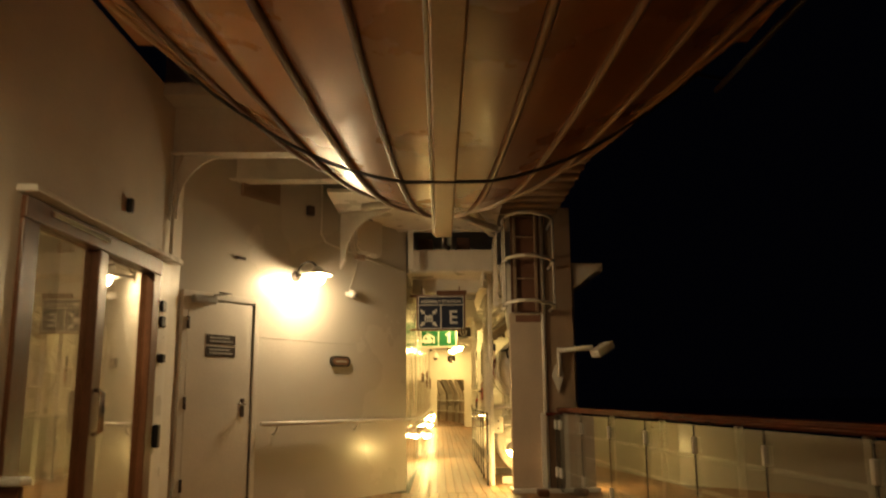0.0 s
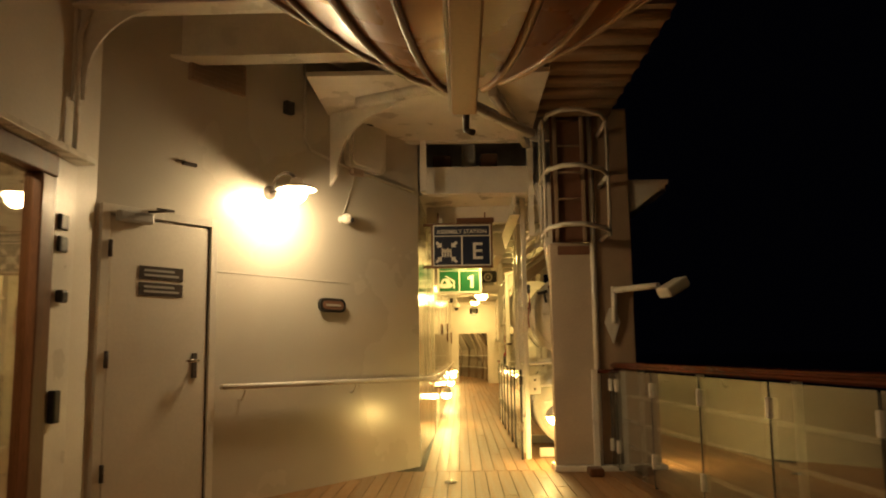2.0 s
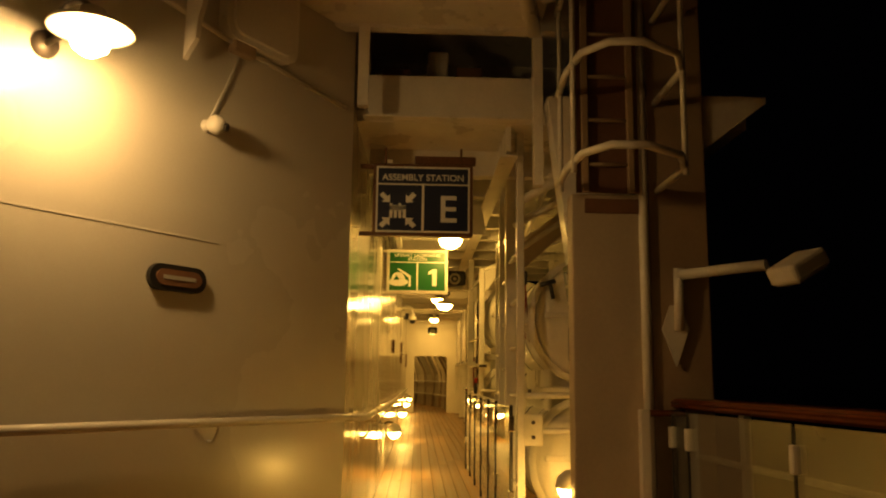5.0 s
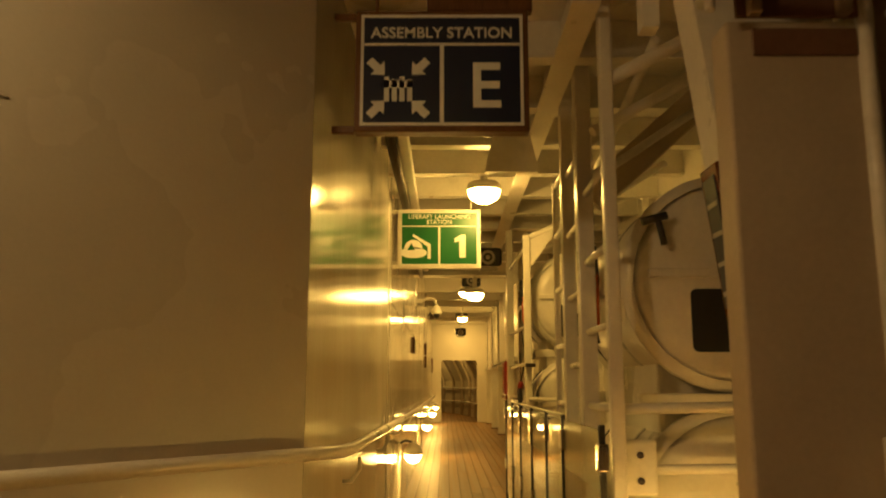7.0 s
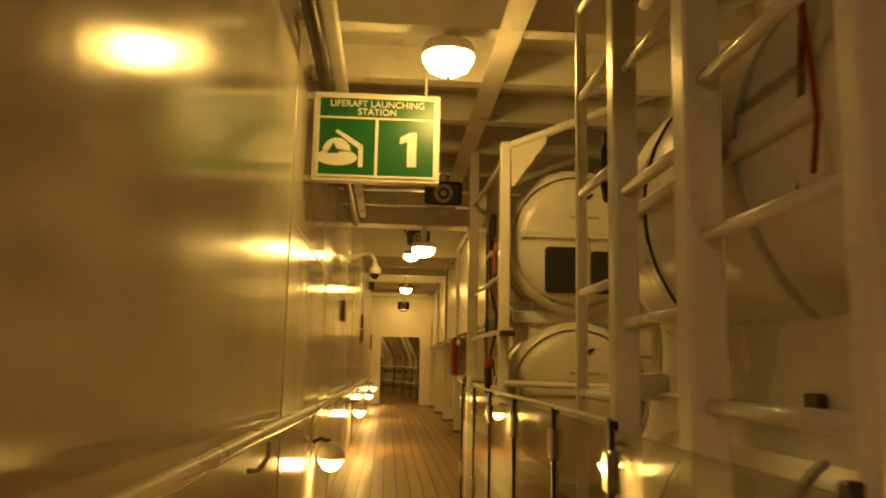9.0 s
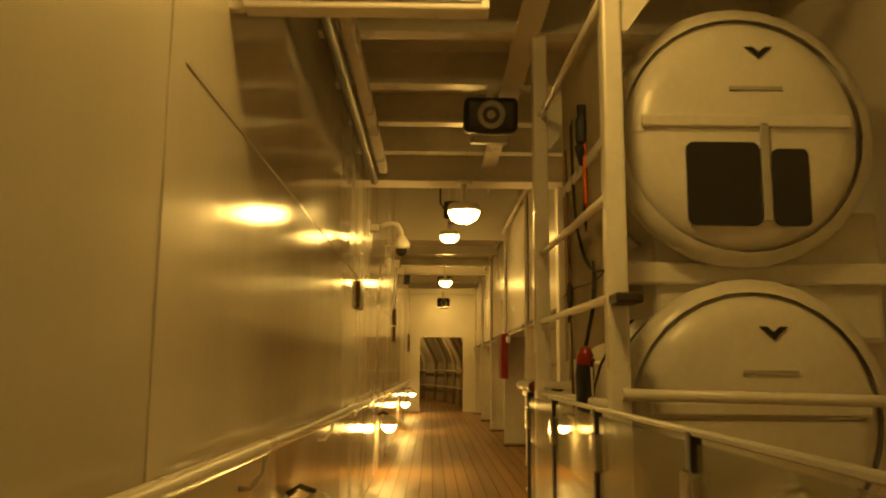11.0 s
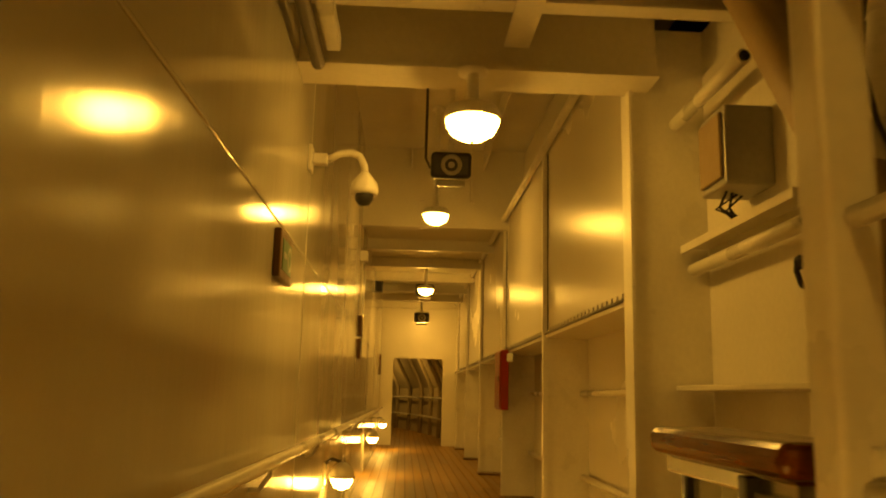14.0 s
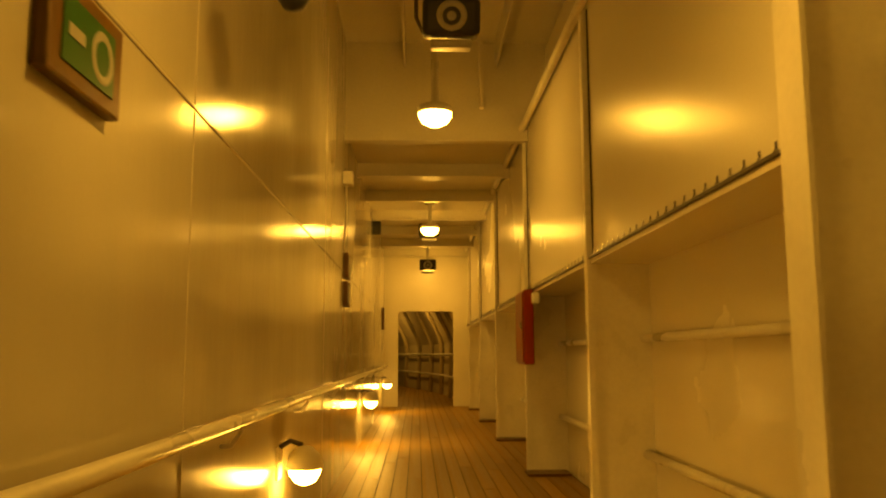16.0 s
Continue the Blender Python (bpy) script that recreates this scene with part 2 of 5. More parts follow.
for k, y in enumerate((14.0, 19.3, 22.7, 26.6, 30.2)):
    part("weld_seam", block((X0 - 0.004, y - 0.006, 0.02), (X0 + 0.003, y + 0.006, 3.4), 0.002, seg=1), WALL, wall_left)
part("weld_seam", block((X0 - 0.004, 14.1, 1.774), (X0 + 0.006, 32.9, 1.788), 0.004, seg=2), WALL, wall_left)
struct("wall_corner", prism(bmesh.new(), [(-0.456, 10.862), (-0.402, 13.997), (-0.70, 13.997), (-0.70, 10.9)], 4.2, pose(0, 0, -0.1)), WALL, "glossy cream bulkhead leading in from the slanting corner", "wall")
wall_slant = struct("wall_slant", block((0.0, -0.25, -0.1), (3.79, 0.0, 4.1), 0.008, OBL), SATIN, "slanting cream painted bulkhead with a steel door", "wall")
part("weld_seam", block((1.1, -0.004, 1.845), (2.70, 0.003, 1.856), 0.002, OBL, 1), WALL, wall_slant)
bm = bmesh.new()
bx(bm, (-2.85, 7.40, -0.1), (-2.55, 7.72, 4.1))
bx(bm, (-2.85, 4.72, 2.46), (-2.55, 7.40, 4.1))
bx(bm, (-2.85, -6, -0.1), (-2.55, 4.72, 4.1))
struct("wall_house", bm, MATT, "cream painted deckhouse side with glazed doors", "wall")
struct("wall_room", bx(bx(bmesh.new(), (-4.5, 1.5, -0.1), (-4.3, 9.0, 3.2)), (-4.5, 8.9, -0.1), (-2.8, 9.1, 3.2)), MATT, "cream wall of the lit lobby inside", "wall")
struct("wall_room_end", block((-4.5, 1.3, -0.1), (-2.85, 1.5, 3.2)), MATT, "plain end wall of the lobby", "wall")
struct("ceiling_room", block((-4.5, 1.3, 3.0), (-2.86, 9.1, 3.1)), MATT, "white lobby ceiling", "ceiling")
struct("carpet", block((-4.3, 1.5, -0.006), (-2.86, 8.9, 0.03)), CARPET, "brown lobby carpet", "floor")

# deckhead over the covered way: plating with welded stiffeners, a raised well, then a lower run
bm = bmesh.new()
bx(bm, (X0 - 0.3, 11.05, 2.92), (2.3, 18.66, 3.0))
for y in np.arange(11.75, 18.4, 0.72):
    bx(bm, (X0, y - 0.012, 2.72), (2.0, y + 0.012, 2.92))
    bx(bm, (X0, y - 0.05, 2.712), (2.0, y + 0.05, 2.724))
for x in (0.62,):
    bx(bm, (x - 0.014, 11.1, 2.74), (x + 0.014, 18.6, 2.92))
    bx(bm, (x - 0.06, 11.1, 2.70), (x + 0.06, 18.6, 2.714))
struct("ceiling", bm, STEEL, "cream steel deckhead with welded stiffeners", "ceiling")
bm = bmesh.new()
bx(bm, (X0, 18.66, 2.60), (1.30, 18.80, 4.04))
bx(bm, (X0, 18.60, 2.585), (1.30, 18.86, 2.60))
bx(bm, (X0 - 0.3, 18.80, 3.94), (2.0, 24.1, 4.04))
for x in (0.15, 1.0):
    bx(bm, (x - 0.01, 18.8, 3.70), (x + 0.01, 24.1, 3.94))
bx(bm, (X0, 24.1, 3.0), (1.7, 24.22, 4.04))
for x in (0.28, 0.86):
    bx(bm, (x - 0.02, 24.03, 3.3), (x + 0.02, 24.1, 3.94))
bx(bm, (X0 - 0.3, 24.22, 3.14), (2.0, 33.2, 3.24))
for y in np.arange(25.6, 33, 1.45):
    bx(bm, (X0, y - 0.015, 3.0), (1.6, y + 0.015, 3.14))
    bx(bm, (X0, y - 0.06, 2.988), (1.6, y + 0.06, 3.0))
struct("ceiling_inner", bm, MATT, "cream deckhead with a raised well and deep beams", "ceiling")

# end bulkhead with its doorway, and the curved side deck beyond
bm = bmesh.new()
prism(bm, [(X0 - 0.3, -0.1), (-0.12, -0.1), (-0.12, 1.84), (-0.08, 1.89), (0.95, 1.89), (0.99, 1.84), (0.99, -0.1), (1.7, -0.1), (1.7, 3.3), (X0 - 0.3, 3.3)], 0.16, pose(0, 33.16, 0) @ FACE)
struct("wall_end", bm, MATT, "cream end bulkhead with an open doorway", "wall")
bm = bmesh.new()
curve = [(1.25 - 0.016 * s * s, 33.2 + s) for s in np.arange(0, 12.1, 0.75)]
for (xa, ya), (xb, yb) in zip(curve, curve[1:]):
    f = [bm.verts.new(p) for p in ((xa, ya, -0.1), (xb, yb, -0.1), (xb + 0.05, yb, 1.3), (xa + 0.05, ya, 1.3))]
    g = [bm.verts.new(p) for p in ((xa - 0.55, ya, 2.5), (xb - 0.55, yb, 2.5))]
    bm.faces.new(f)
    bm.faces.new((f[3], f[2], g[1], g[0]))
wall_hull = struct("wall_hull", bm, HOUSE, "curved hull plating with bent frames", "wall")
for x, y in curve[::2]:
    bm = tube(bmesh.new(), [(x - 0.05, y, 0), (x - 0.02, y, 1.0), (x - 0.03, y, 1.3), (x - 0.12, y, 1.55), (x - 0.45, y, 2.2), (x - 0.6, y, 2.45)], 0.06, 6)
    part("frame_rib", bm, HOUSE, wall_hull)
part("stringer", tube(bmesh.new(), [(x - 0.1, y, 1.02) for x, y in curve], 0.03, 6), MATT, wall_hull)
part("stringer", tube(bmesh.new(), [(x - 0.1, y, 0.5) for x, y in curve], 0.025, 6), MATT, wall_hull)
struct("wall_far", bx(bx(bmesh.new(), (X0 - 3.2, 46, -0.1), (2.9, 46.2, 3)), (X0 - 0.55, 33.3, -0.1), (X0 - 0.25, 36.5, 3)), MATT, "plain bulkhead closing the side deck", "wall")
struct("ceiling_far", block((-3.6, 33.18, 2.46), (2.0, 46.2, 2.56)), MATT, "cream deckhead of the side deck beyond", "ceiling")

# outboard side of the covered way: plated upper panels over a recessed bulwark
bm = bmesh.new()
bx(bm, (X1 + 0.35, 18.95, -0.1), (X1 + 0.45, 33.1, 1.62))
bx(bm, (X1, 18.95, 1.56), (X1 + 0.45, 33.1, 1.60))
bx(bm, (X1 + 0.02, 18.95, 1.60), (X1 + 0.06, 33.1, 3.15))
bx(bm, (X1 + 0.06, 18.95, 3.08), (X1 + 0.24, 33.1, 3.15))
bx(bm, (X1 + 0.2, 18.95, 3.15), (X1 + 0.3, 33.1, 3.9))
wall_right = struct("wall_right", bm, PANEL, "cream outboard side with bolted panels over an open bulwark", "wall")
POSTS = (21.53, 24.2, 26.95, 29.61, 32.16)
for y in POSTS:
    bm = bx(bmesh.new(), (X1 - 0.02, y - 0.035, 0.0), (X1 + 0.02, y + 0.035, 3.1))
    bx(bm, (X1 + 0.02, y - 0.012, 0.0), (X1 + 0.35, y + 0.012, 1.56))
    part("frame_post", bm, STEEL, wall_right)
    part("panel_joint", block((X1 + 0.012, y - 0.044, 1.60), (X1 + 0.0215, y - 0.036, 3.1)), DARK, wall_right, "dark panel joint strip")
    part("kerb", block((X1 - 0.05, y - 0.30, 0.0), (X1 + 0.33, y - 0.04, 0.022), 0.004, seg=1), BROWN, wall_right, "dark brown foot plate")
for z, r in ((1.13, 0.022), (0.48, 0.026)):
    for a, b in zip((18.97,) + POSTS, POSTS + (33.0,)):
        part("stringer", tube(bmesh.new(), [(X1 + 0.3, a + 0.55, z), (X1 + 0.3, b - 0.02, z)], r, 8), STEEL, wall_right)
edge = bmesh.new()
for y in np.arange(19.1, 33, 0.11):
    lathe(edge, [(0, 0.034), (0.004, 0.034), (0.005, 0.010), (0.009, 0.010), (0.009, 0)], pose(X1 + 0.005, y, 1.60), 6)
for y0 in (18.98,):
    for z in np.arange(1.75, 3.05, 0.16):
        lathe(edge, [(0, 0.034), (0.006, 0.034), (0.007, 0.012), (0.012, 0.012), (0.012, 0)], pose(X1 + 0.02, y0 + 0.05, z, 0, -90, 0), 6)
part("bolt_row", edge, CHROME, wall_right)
part("panel_lip", block((X1 - 0.012, 19.0, 1.585), (X1 + 0.02, 33.0, 1.60), 0.003, seg=1), DARK, wall_right)
struct("pipe_right", tube(bmesh.new(), [(X1 - 0.03, 18.95, 3.12), (X1 - 0.03, 33.0, 3.10)], 0.032, 12), STEEL, "cream painted pipe under the deckhead", "pipe")
bm = tube(bmesh.new(), [(-0.3, 11.3, 2.60), (-0.3, 18.6, 2.58)], 0.032, 10)
struct("pipe_left", bm, DARK, "dark pipe along the bulkhead under the deckhead", "pipe")
struct("cable_tray", block((-0.27, 11.3, 2.64), (-0.2, 18.6, 2.72), 0.01), STEEL, "cream cable channel beside the pipe", "cable tray")

# heavy frame where the plated side begins, and the open outboard bulwark before it
bm = bmesh.new()
bx(bm, (1.20, 18.78, -0.0), (1.215, 18.92, 2.64))
bx(bm, (1.215, 18.80, 0.0), (1.60, 18.84, 2.92))
bx(bm, (1.24, 18.93, 0.0), (1.62, 18.97, 2.66))
wall_frame = struct("wall_frame", bm, STEEL, "heavy cream steel web frame", "frame")
SIDE = pose(1.58, 0, 0, 0, 0, 90) @ FACE   # plates upright along the ship
plate = [(16.3, 1.022), (17.85, 1.022), (17.85, 0.972), (18.95, 0.972), (18.95, 2.91), (18.45, 2.91), (17.9, 2.13), (17.55, 1.65), (17.2, 1.22), (16.3, 1.18)]
wall_bulwark = struct("wall_bulwark", prism(bmesh.new(), plate, 0.06, SIDE), MATT, "cream outboard plating cut off along a slanting brace", "wall")
part("lower_plate", bx(bmesh.new(), (1.60, 17.75, -0.1), (1.66, 18.95, 0.97)), MATT, wall_bulwark)
part("shelf", block((1.40, 16.3, 1.13), (1.577, 18.79, 1.155), 0.004, seg=1), MATT, wall_bulwark)
angle = bx(bx(bmesh.new(), (1.44, 17.68, 1.80), (1.577, 18.79, 1.812)), (1.44, 17.68, 1.775), (1.450, 18.79, 1.80))
part("shelf", angle, MATT, wall_bulwark)
for z, x, y in ((2.42, 1.43, 17.98), (1.70, 1.50, 17.72)):
    part("pipe", tube(bmesh.new(), [(x, 18.79, z), (x, y, z)], 0.03, 12), STEEL, wall_bulwark)
    part("pipe_mouth", lathe(bmesh.new(), [(0, 0.002), (0.022, 0.002), (0.022, 0)], pose(x, y, z, 90, 0, 0), 12), BLACK, wall_bulwark)
struct("wall_outboard", bx(bx(bmesh.new(), (1.84, 11.05, -0.1), (1.89, 16.4, 2.92)), (1.60, 11.0, -0.1), (1.84, 11.05, 2.92)), MATT, "cream outboard plating behind the liferafts", "wall")
wall_brace = struct("wall_brace", tube(bmesh.new(), [(1.39, 18.05, 2.92), (1.39, 16.83, 1.16)], 0.09, 4), BUFF, "brown steel diagonal brace", "brace")

# lintel over the way in, with the dark machinery space above it
bm = bmesh.new()
bx(bm, (X0, 11.0, 2.94), (0.80, 11.08, 3.24))
bx(bm, (X0, 10.95, 2.925), (0.80, 11.12, 2.94))
bx(bm, (X0 - 0.3, 10.66, 3.44), (1.3, 10.75, 4.1))
bx(bm, (X0 - 0.02, 10.66, 2.9), (X0 + 0.05, 10.72, 3.44))
bx(bm, (0.74, 10.70, 2.4), (0.80, 10.78, 3.44))
bx(bm, (X0 - 0.1, 12.6, 2.95), (1.6, 12.7, 4.1))
struct("wall_lintel", bm, STEEL, "cream lintel plate over the covered way", "lintel")
bm = bmesh.new()
bx(bm, (-3.0, 7.0, 3.98), (1.3, 12.7, 4.1))
ceiling_davit = struct("ceiling_davit", bm, STEEL, "cream overhead deck with davit beams", "deckhead")
for y in (7.35, 8.3):
    part("beam", bx(bx(bmesh.new(), (-2.55, y - 0.015, 3.52), (0.4, y + 0.015, 3.98)), (-2.55, y - 0.10, 3.50), (0.4, y + 0.10, 3.52)), STEEL, ceiling_davit)
for y in (7.35,):
    m = pose(-2.55, y + 0.01, 3.5) @ FACE
    bm = prism(bmesh.new(), [(0, 0.02), (0, -0.62), (0.07, -0.62)] + arc(0.57, -0.5, 0.5, 180, 90, 8) + [(0.75, 0.02)], 0.02, m)
    bx(bm, (0.0, -0.64, -0.05), (0.02, 0.02, 0.07), m)
    part("knee", bm, STEEL, ceiling_davit)
for a, b in (((-0.75, 7.9, 3.42), (0.72, 9.9, 3.30)), ((0.30, 8.9, 3.40), (0.72, 10.5, 3.36)), ((-0.9, 9.2, 3.42), (0.2, 8.6, 3.42)), ((0.80, 9.2, 3.9), (0.69, 10.45, 3.46))):
    part("brace", tube(bmesh.new(), [a, b], 0.055 if a[0] < 0.7 else 0.09, 4), STEEL, ceiling_davit)
part("soffit_plate", bx(bmesh.new(), (-1.25, 8.6, 3.46), (0.76, 10.66, 3.50)), STEEL, ceiling_davit)
m = pose(-1.2, 9.6, 3.44) @ pose(0, 0, 0, 0, 0, -30) @ FACE
part("knee", prism(bmesh.new(), [(0, 0), (0, -0.7)] + arc(0.6, -0.6, 0.52, 180, 90, 8) + [(0.9, 0)], 0.03, m), STEEL, ceiling_davit)

# outboard platform with a ribbed underside, and the mast plate below it
bm = bmesh.new()
bx(bm, (0.80, 7.75, 3.64), (1.58, 10.3, 3.78))
platform = struct("ceiling_platform", bm, BUFF, "winch platform with a ribbed steel underside", "platform")
for y in np.arange(7.9, 10.3, 0.34):
    part("rib", lathe(bmesh.new(), [(0.0, -0.38), (0.05, -0.38), (0.06, -0.36), (0.06, 0.36), (0.05, 0.38), (0.0, 0.38)], pose(1.19, y, 3.64, 0, 90, 0), 10), BUFF, platform)
# the mast is cream steel; BUFF puts its shade into the colour
mast = struct("wall_mast", block((1.40, 10.42, -0.1), (1.76, 10.62, 3.7), 0.01), BUFF, "cream steel mast plate at the ship's side, coloured brown for its shade", "mast")
part("conduit", tube(bmesh.new(), [(1.36, 10.40, 0), (1.36, 10.40, 3.6)], 0.03, 8), STEEL, mast)
part("shelf_bracket", prism(bmesh.new(), [(0, 0), (0.42, 0.32), (0.42, 0.36), (0, 0.36)], 0.16, pose(1.76, 10.62, 2.58) @ FACE), MATT, mast)

# ---- things: open deck under the boat ----
def on_slant(s, z, off=0.0):
    """A frame on the slanting bulkhead: x to the right as one faces it, y away behind it, z up."""
    return OBL @ pose(s, off, z, 0, 0, 180)


door = thing("steel_door", "cream painted steel door, closed, with a lever handle", "door", at=on_slant(3.235, 0.08))
part("door_leaf", block((-0.425, -0.03, 0.0), (0.425, 0.02, 2.10), 0.012), MATT, door)
bm = bmesh.new()
for a, b in (((-0.50, -0.045, -0.08), (-0.44, 0.0, 2.18)), ((0.44, -0.045, -0.08), (0.50, 0.0, 2.18)), ((-0.439, -0.045, 2.115), (0.439, 0.0, 2.18)), ((-0.439, -0.045, -0.08), (0.439, 0.0, -0.015))):
    bx(bm, a, b)
part("door_frame", bm, STEEL, door)
part("seal", bx(bx(bmesh.new(), (-0.439, -0.02, 0), (-0.428, 0.0, 2.11)), (0.428, -0.02, 0), (0.439, 0.0, 2.11)), BLACK, door, "dark rubber seal")
plate = part("handle_plate", block((0.29, -0.042, 0.93), (0.335, -0.028, 1.12), 0.004), DARK, door)
part("lever", tube(bmesh.new(), [(0.312, -0.04, 1.06), (0.312, -0.085, 1.06), (0.20, -0.09, 1.06)], 0.011, 8), CHROME, plate, "polished lever")
for z in (0.25, 1.02, 1.8):
    part("hinge", tube(bmesh.new(), [(-0.435, -0.05, z), (-0.435, -0.05, z + 0.12)], 0.016, 8), DARK, door)
closer = part("door_closer", block((-0.40, -0.10, 2.06), (-0.12, -0.03, 2.14), 0.015), GREY, door)
part("closer_arm", tube(bmesh.new(), [(-0.17, -0.09, 2.15), (0.0, -0.16, 2.17), (-0.07, -0.05, 2.19)], 0.009, 6), DARK, closer)
for z, n in ((1.66, 1), (1.54, 2)):
    plate = part("notice_plate", block((-0.19, -0.036, z), (0.19, -0.029, z + 0.10), 0.003, seg=1), DARK, door, "dark notice plate with pale unreadable lines")
    for k in range(2):
        part("print_line", block((-0.15, -0.039, z + 0.025 + 0.035 * k), (0.15 - 0.04 * k, -0.0365, z + 0.041 + 0.035 * k)), GREY, plate)

plate = thing("name_plate", "small dark oval plate screwed to the cream bulkhead", "plate", at=on_slant(1.374, 1.63))
outline = arc(0.11, 0, 0.065, -90, 90) + arc(-0.11, 0, 0.065, 90, 270)
part("backing", prism(bmesh.new(), outline, 0.03, pose(0, 0.0, 0) @ FACE), BLACK, plate)
part("inset", prism(bmesh.new(), [(x * 0.8, z * 0.62) for x, z in outline], 0.006, pose(0, -0.03, 0) @ FACE), MACHINE, plate)
part("print_line", block((-0.1, -0.039, -0.010), (0.1, -0.0362, 0.010)), GREY, plate)

vent = thing("wall_vent", "brown louvred air vent high on the bulkhead", "vent", at=on_slant(2.75, 3.36))
part("vent_frame", block((-0.28, -0.04, 0.0), (0.28, 0.0, 0.27), 0.008), BUFF, vent)
for k in range(6):
    part("slat", bx(bmesh.new(), (-0.25, -0.012, -0.002), (0.25, 0.012, 0.002), pose(0, -0.045, 0.03 + 0.042 * k, 35, 0, 0)), BUFF, vent)


def wall_lamp(place, bulb):
    lamp = thing("wall_lamp", "lit gooseneck wall lamp with a round enamel shade", "lamp", at=place)
    part("wall_plate", lathe(bmesh.new(), [(0, 0.02), (0.06, 0.02), (0.065, 0)], pose(0, 0, 0, 90, 0, 0), 16), DARK, lamp)
    pts = [(0, -0.02, 0)] + [(0, -0.19 - 0.15 * math.cos(a), 0.02 + 0.13 * math.sin(a)) for a in np.linspace(0.1, math.pi - 0.2, 9)]
    part("neck", tube(bmesh.new(), pts, 0.014, 8), DARK, lamp)
    part("shade", lathe(bmesh.new(), [(0.0, 0.10), (0.05, 0.10), (0.06, 0.06), (0.165, 0.02), (0.175, 0.0), (0.165, 0.004), (0.06, 0.04)], pose(0, -0.34, -0.02), 24), STEEL, lamp)
    part("lamp_glass", lathe(bmesh.new(), [(0.085, 0.01), (0.09, -0.03), (0.07, -0.09), (0.03, -0.12), (0, -0.125)], pose(0, -0.34, -0.005), 16), bulb, lamp, "glowing glass")
    return lamp


wall_lamp(on_slant(2.159, 2.58), WALLBULB)

cctv = thing("wall_camera", "small white bullet camera on the bulkhead", "camera", at=on_slant(1.242, 2.465))
part("mount", lathe(bmesh.new(), [(0, 0.03), (0.03, 0.03), (0.036, 0)], pose(0, 0, 0, 90, 0, 0), 14), STEEL, cctv)
ball = part("housing", lathe(bmesh.new(), [(0.052 * math.sin(a), -0.052 * math.cos(a)) for a in np.linspace(0, math.pi, 10)], pose(0.01, -0.07, 0), 16), STEEL, cctv)
part("lens", tube(bmesh.new(), [(0.035, -0.108, -0.012), (0.042, -0.122, -0.016)], 0.022, 12), BLACK, ball)

conduit = thing("conduit", "thin cream conduit clipped across the bulkhead", "conduit", at=on_slant(1.253, 2.874))
part("pipe", tube(bmesh.new(), [(-0.50, -0.02, 1.08), (-0.50, -0.02, 0.27), (-0.42, -0.02, 0.18), (0.21, -0.02, 0.10), (1.14, -0.02, 0.03)], 0.014, 8), STEEL, conduit)
part("junction_box", block((0.13, -0.06, 0.05), (0.29, 0.0, 0.15), 0.01), BUFF, conduit)
part("drop_cable", tube(bmesh.new(), [(0.20, -0.015, 0.05), (0.12, -0.015, -0.15), (0.02, -0.015, -0.37)], 0.005, 6), STEEL, conduit)
hatch = thing("wall_hatch", "cream round-cornered access hatch high on the bulkhead", "hatch", at=on_slant(0.92, 2.99))
ring = arc(0.19, 0.47, 0.09, 0, 90, 5) + arc(-0.19, 0.47, 0.09, 90, 180, 5) + arc(-0.19, 0.09, 0.09, 180, 270, 5) + arc(0.19, 0.09, 0.09, 270, 360, 5)
part("coaming", prism(bmesh.new(), ring, 0.07, FACE), STEEL, hatch)
part("lid", prism(bmesh.new(), [(x * 0.86, 0.28 + (z - 0.28) * 0.88) for x, z in ring], 0.02, pose(0, -0.0702, 0) @ FACE), MATT, hatch)
part("latch", block((-0.05, -0.115, 0.46), (0.04, -0.091, 0.49), 0.006), DARK, hatch)
tab = thing("wall_cleat", "small dark cleat on the bulkhead", "cleat", at=on_slant(3.006, 2.66))
part("cleat", block((-0.06, -0.03, 0), (0.07, 0, 0.03), 0.008), DARK, tab)
tab = thing("wall_cleat", "small dark fixing on the bulkhead", "cleat", at=on_slant(1.964, 3.33))
part("cleat", block((-0.05, -0.06, 0), (0.05, 0, 0.12), 0.012), DARK, tab)


def handrail(name, pts, brackets, off, label):
    rail = thing(name, label, "handrail")
    part("rail", tube(bmesh.new(), pts, 0.023, 12), STEEL, rail)
    for p, w in brackets:
        p, w = Vector(p), Vector(w)
        part("bracket", tube(bmesh.new(), [p, p + Vector((0, 0, -0.05)), (p + w) / 2 + Vector((0, 0, -0.10)), w + Vector((0, 0, -0.10))], 0.009, 6), STEEL, rail)
    return rail


P = lambda s, z, off: OBL @ Vector((s, off, z))
handrail("handrail", [P(2.69, 0.93, 0.07), P(1.36, 0.92, 0.07), P(0.10, 0.907, 0.075), (-0.335, 10.98, 0.90), (-0.32, 11.2, 0.897), (-0.32, 12.5, 0.885), (-0.328, 15.5, 0.848), (-0.33, 18.5, 0.825), (-0.33, 32.8, 0.80)],
         [(P(s, 0.92, 0.07), P(s, 0.92, 0.0)) for s in (2.45, 1.10)] + [((-0.328, y, 0.835), (X0, y, 0.835)) for y in np.arange(11.5, 32, 1.65)], 0.07,
         "cream painted tubular handrail along the bulkhead")

for y in (3.3, -1.8):
    wall_lamp(pose(-2.55, y, 2.55, 0, 0, 90), HOUSEBULB)

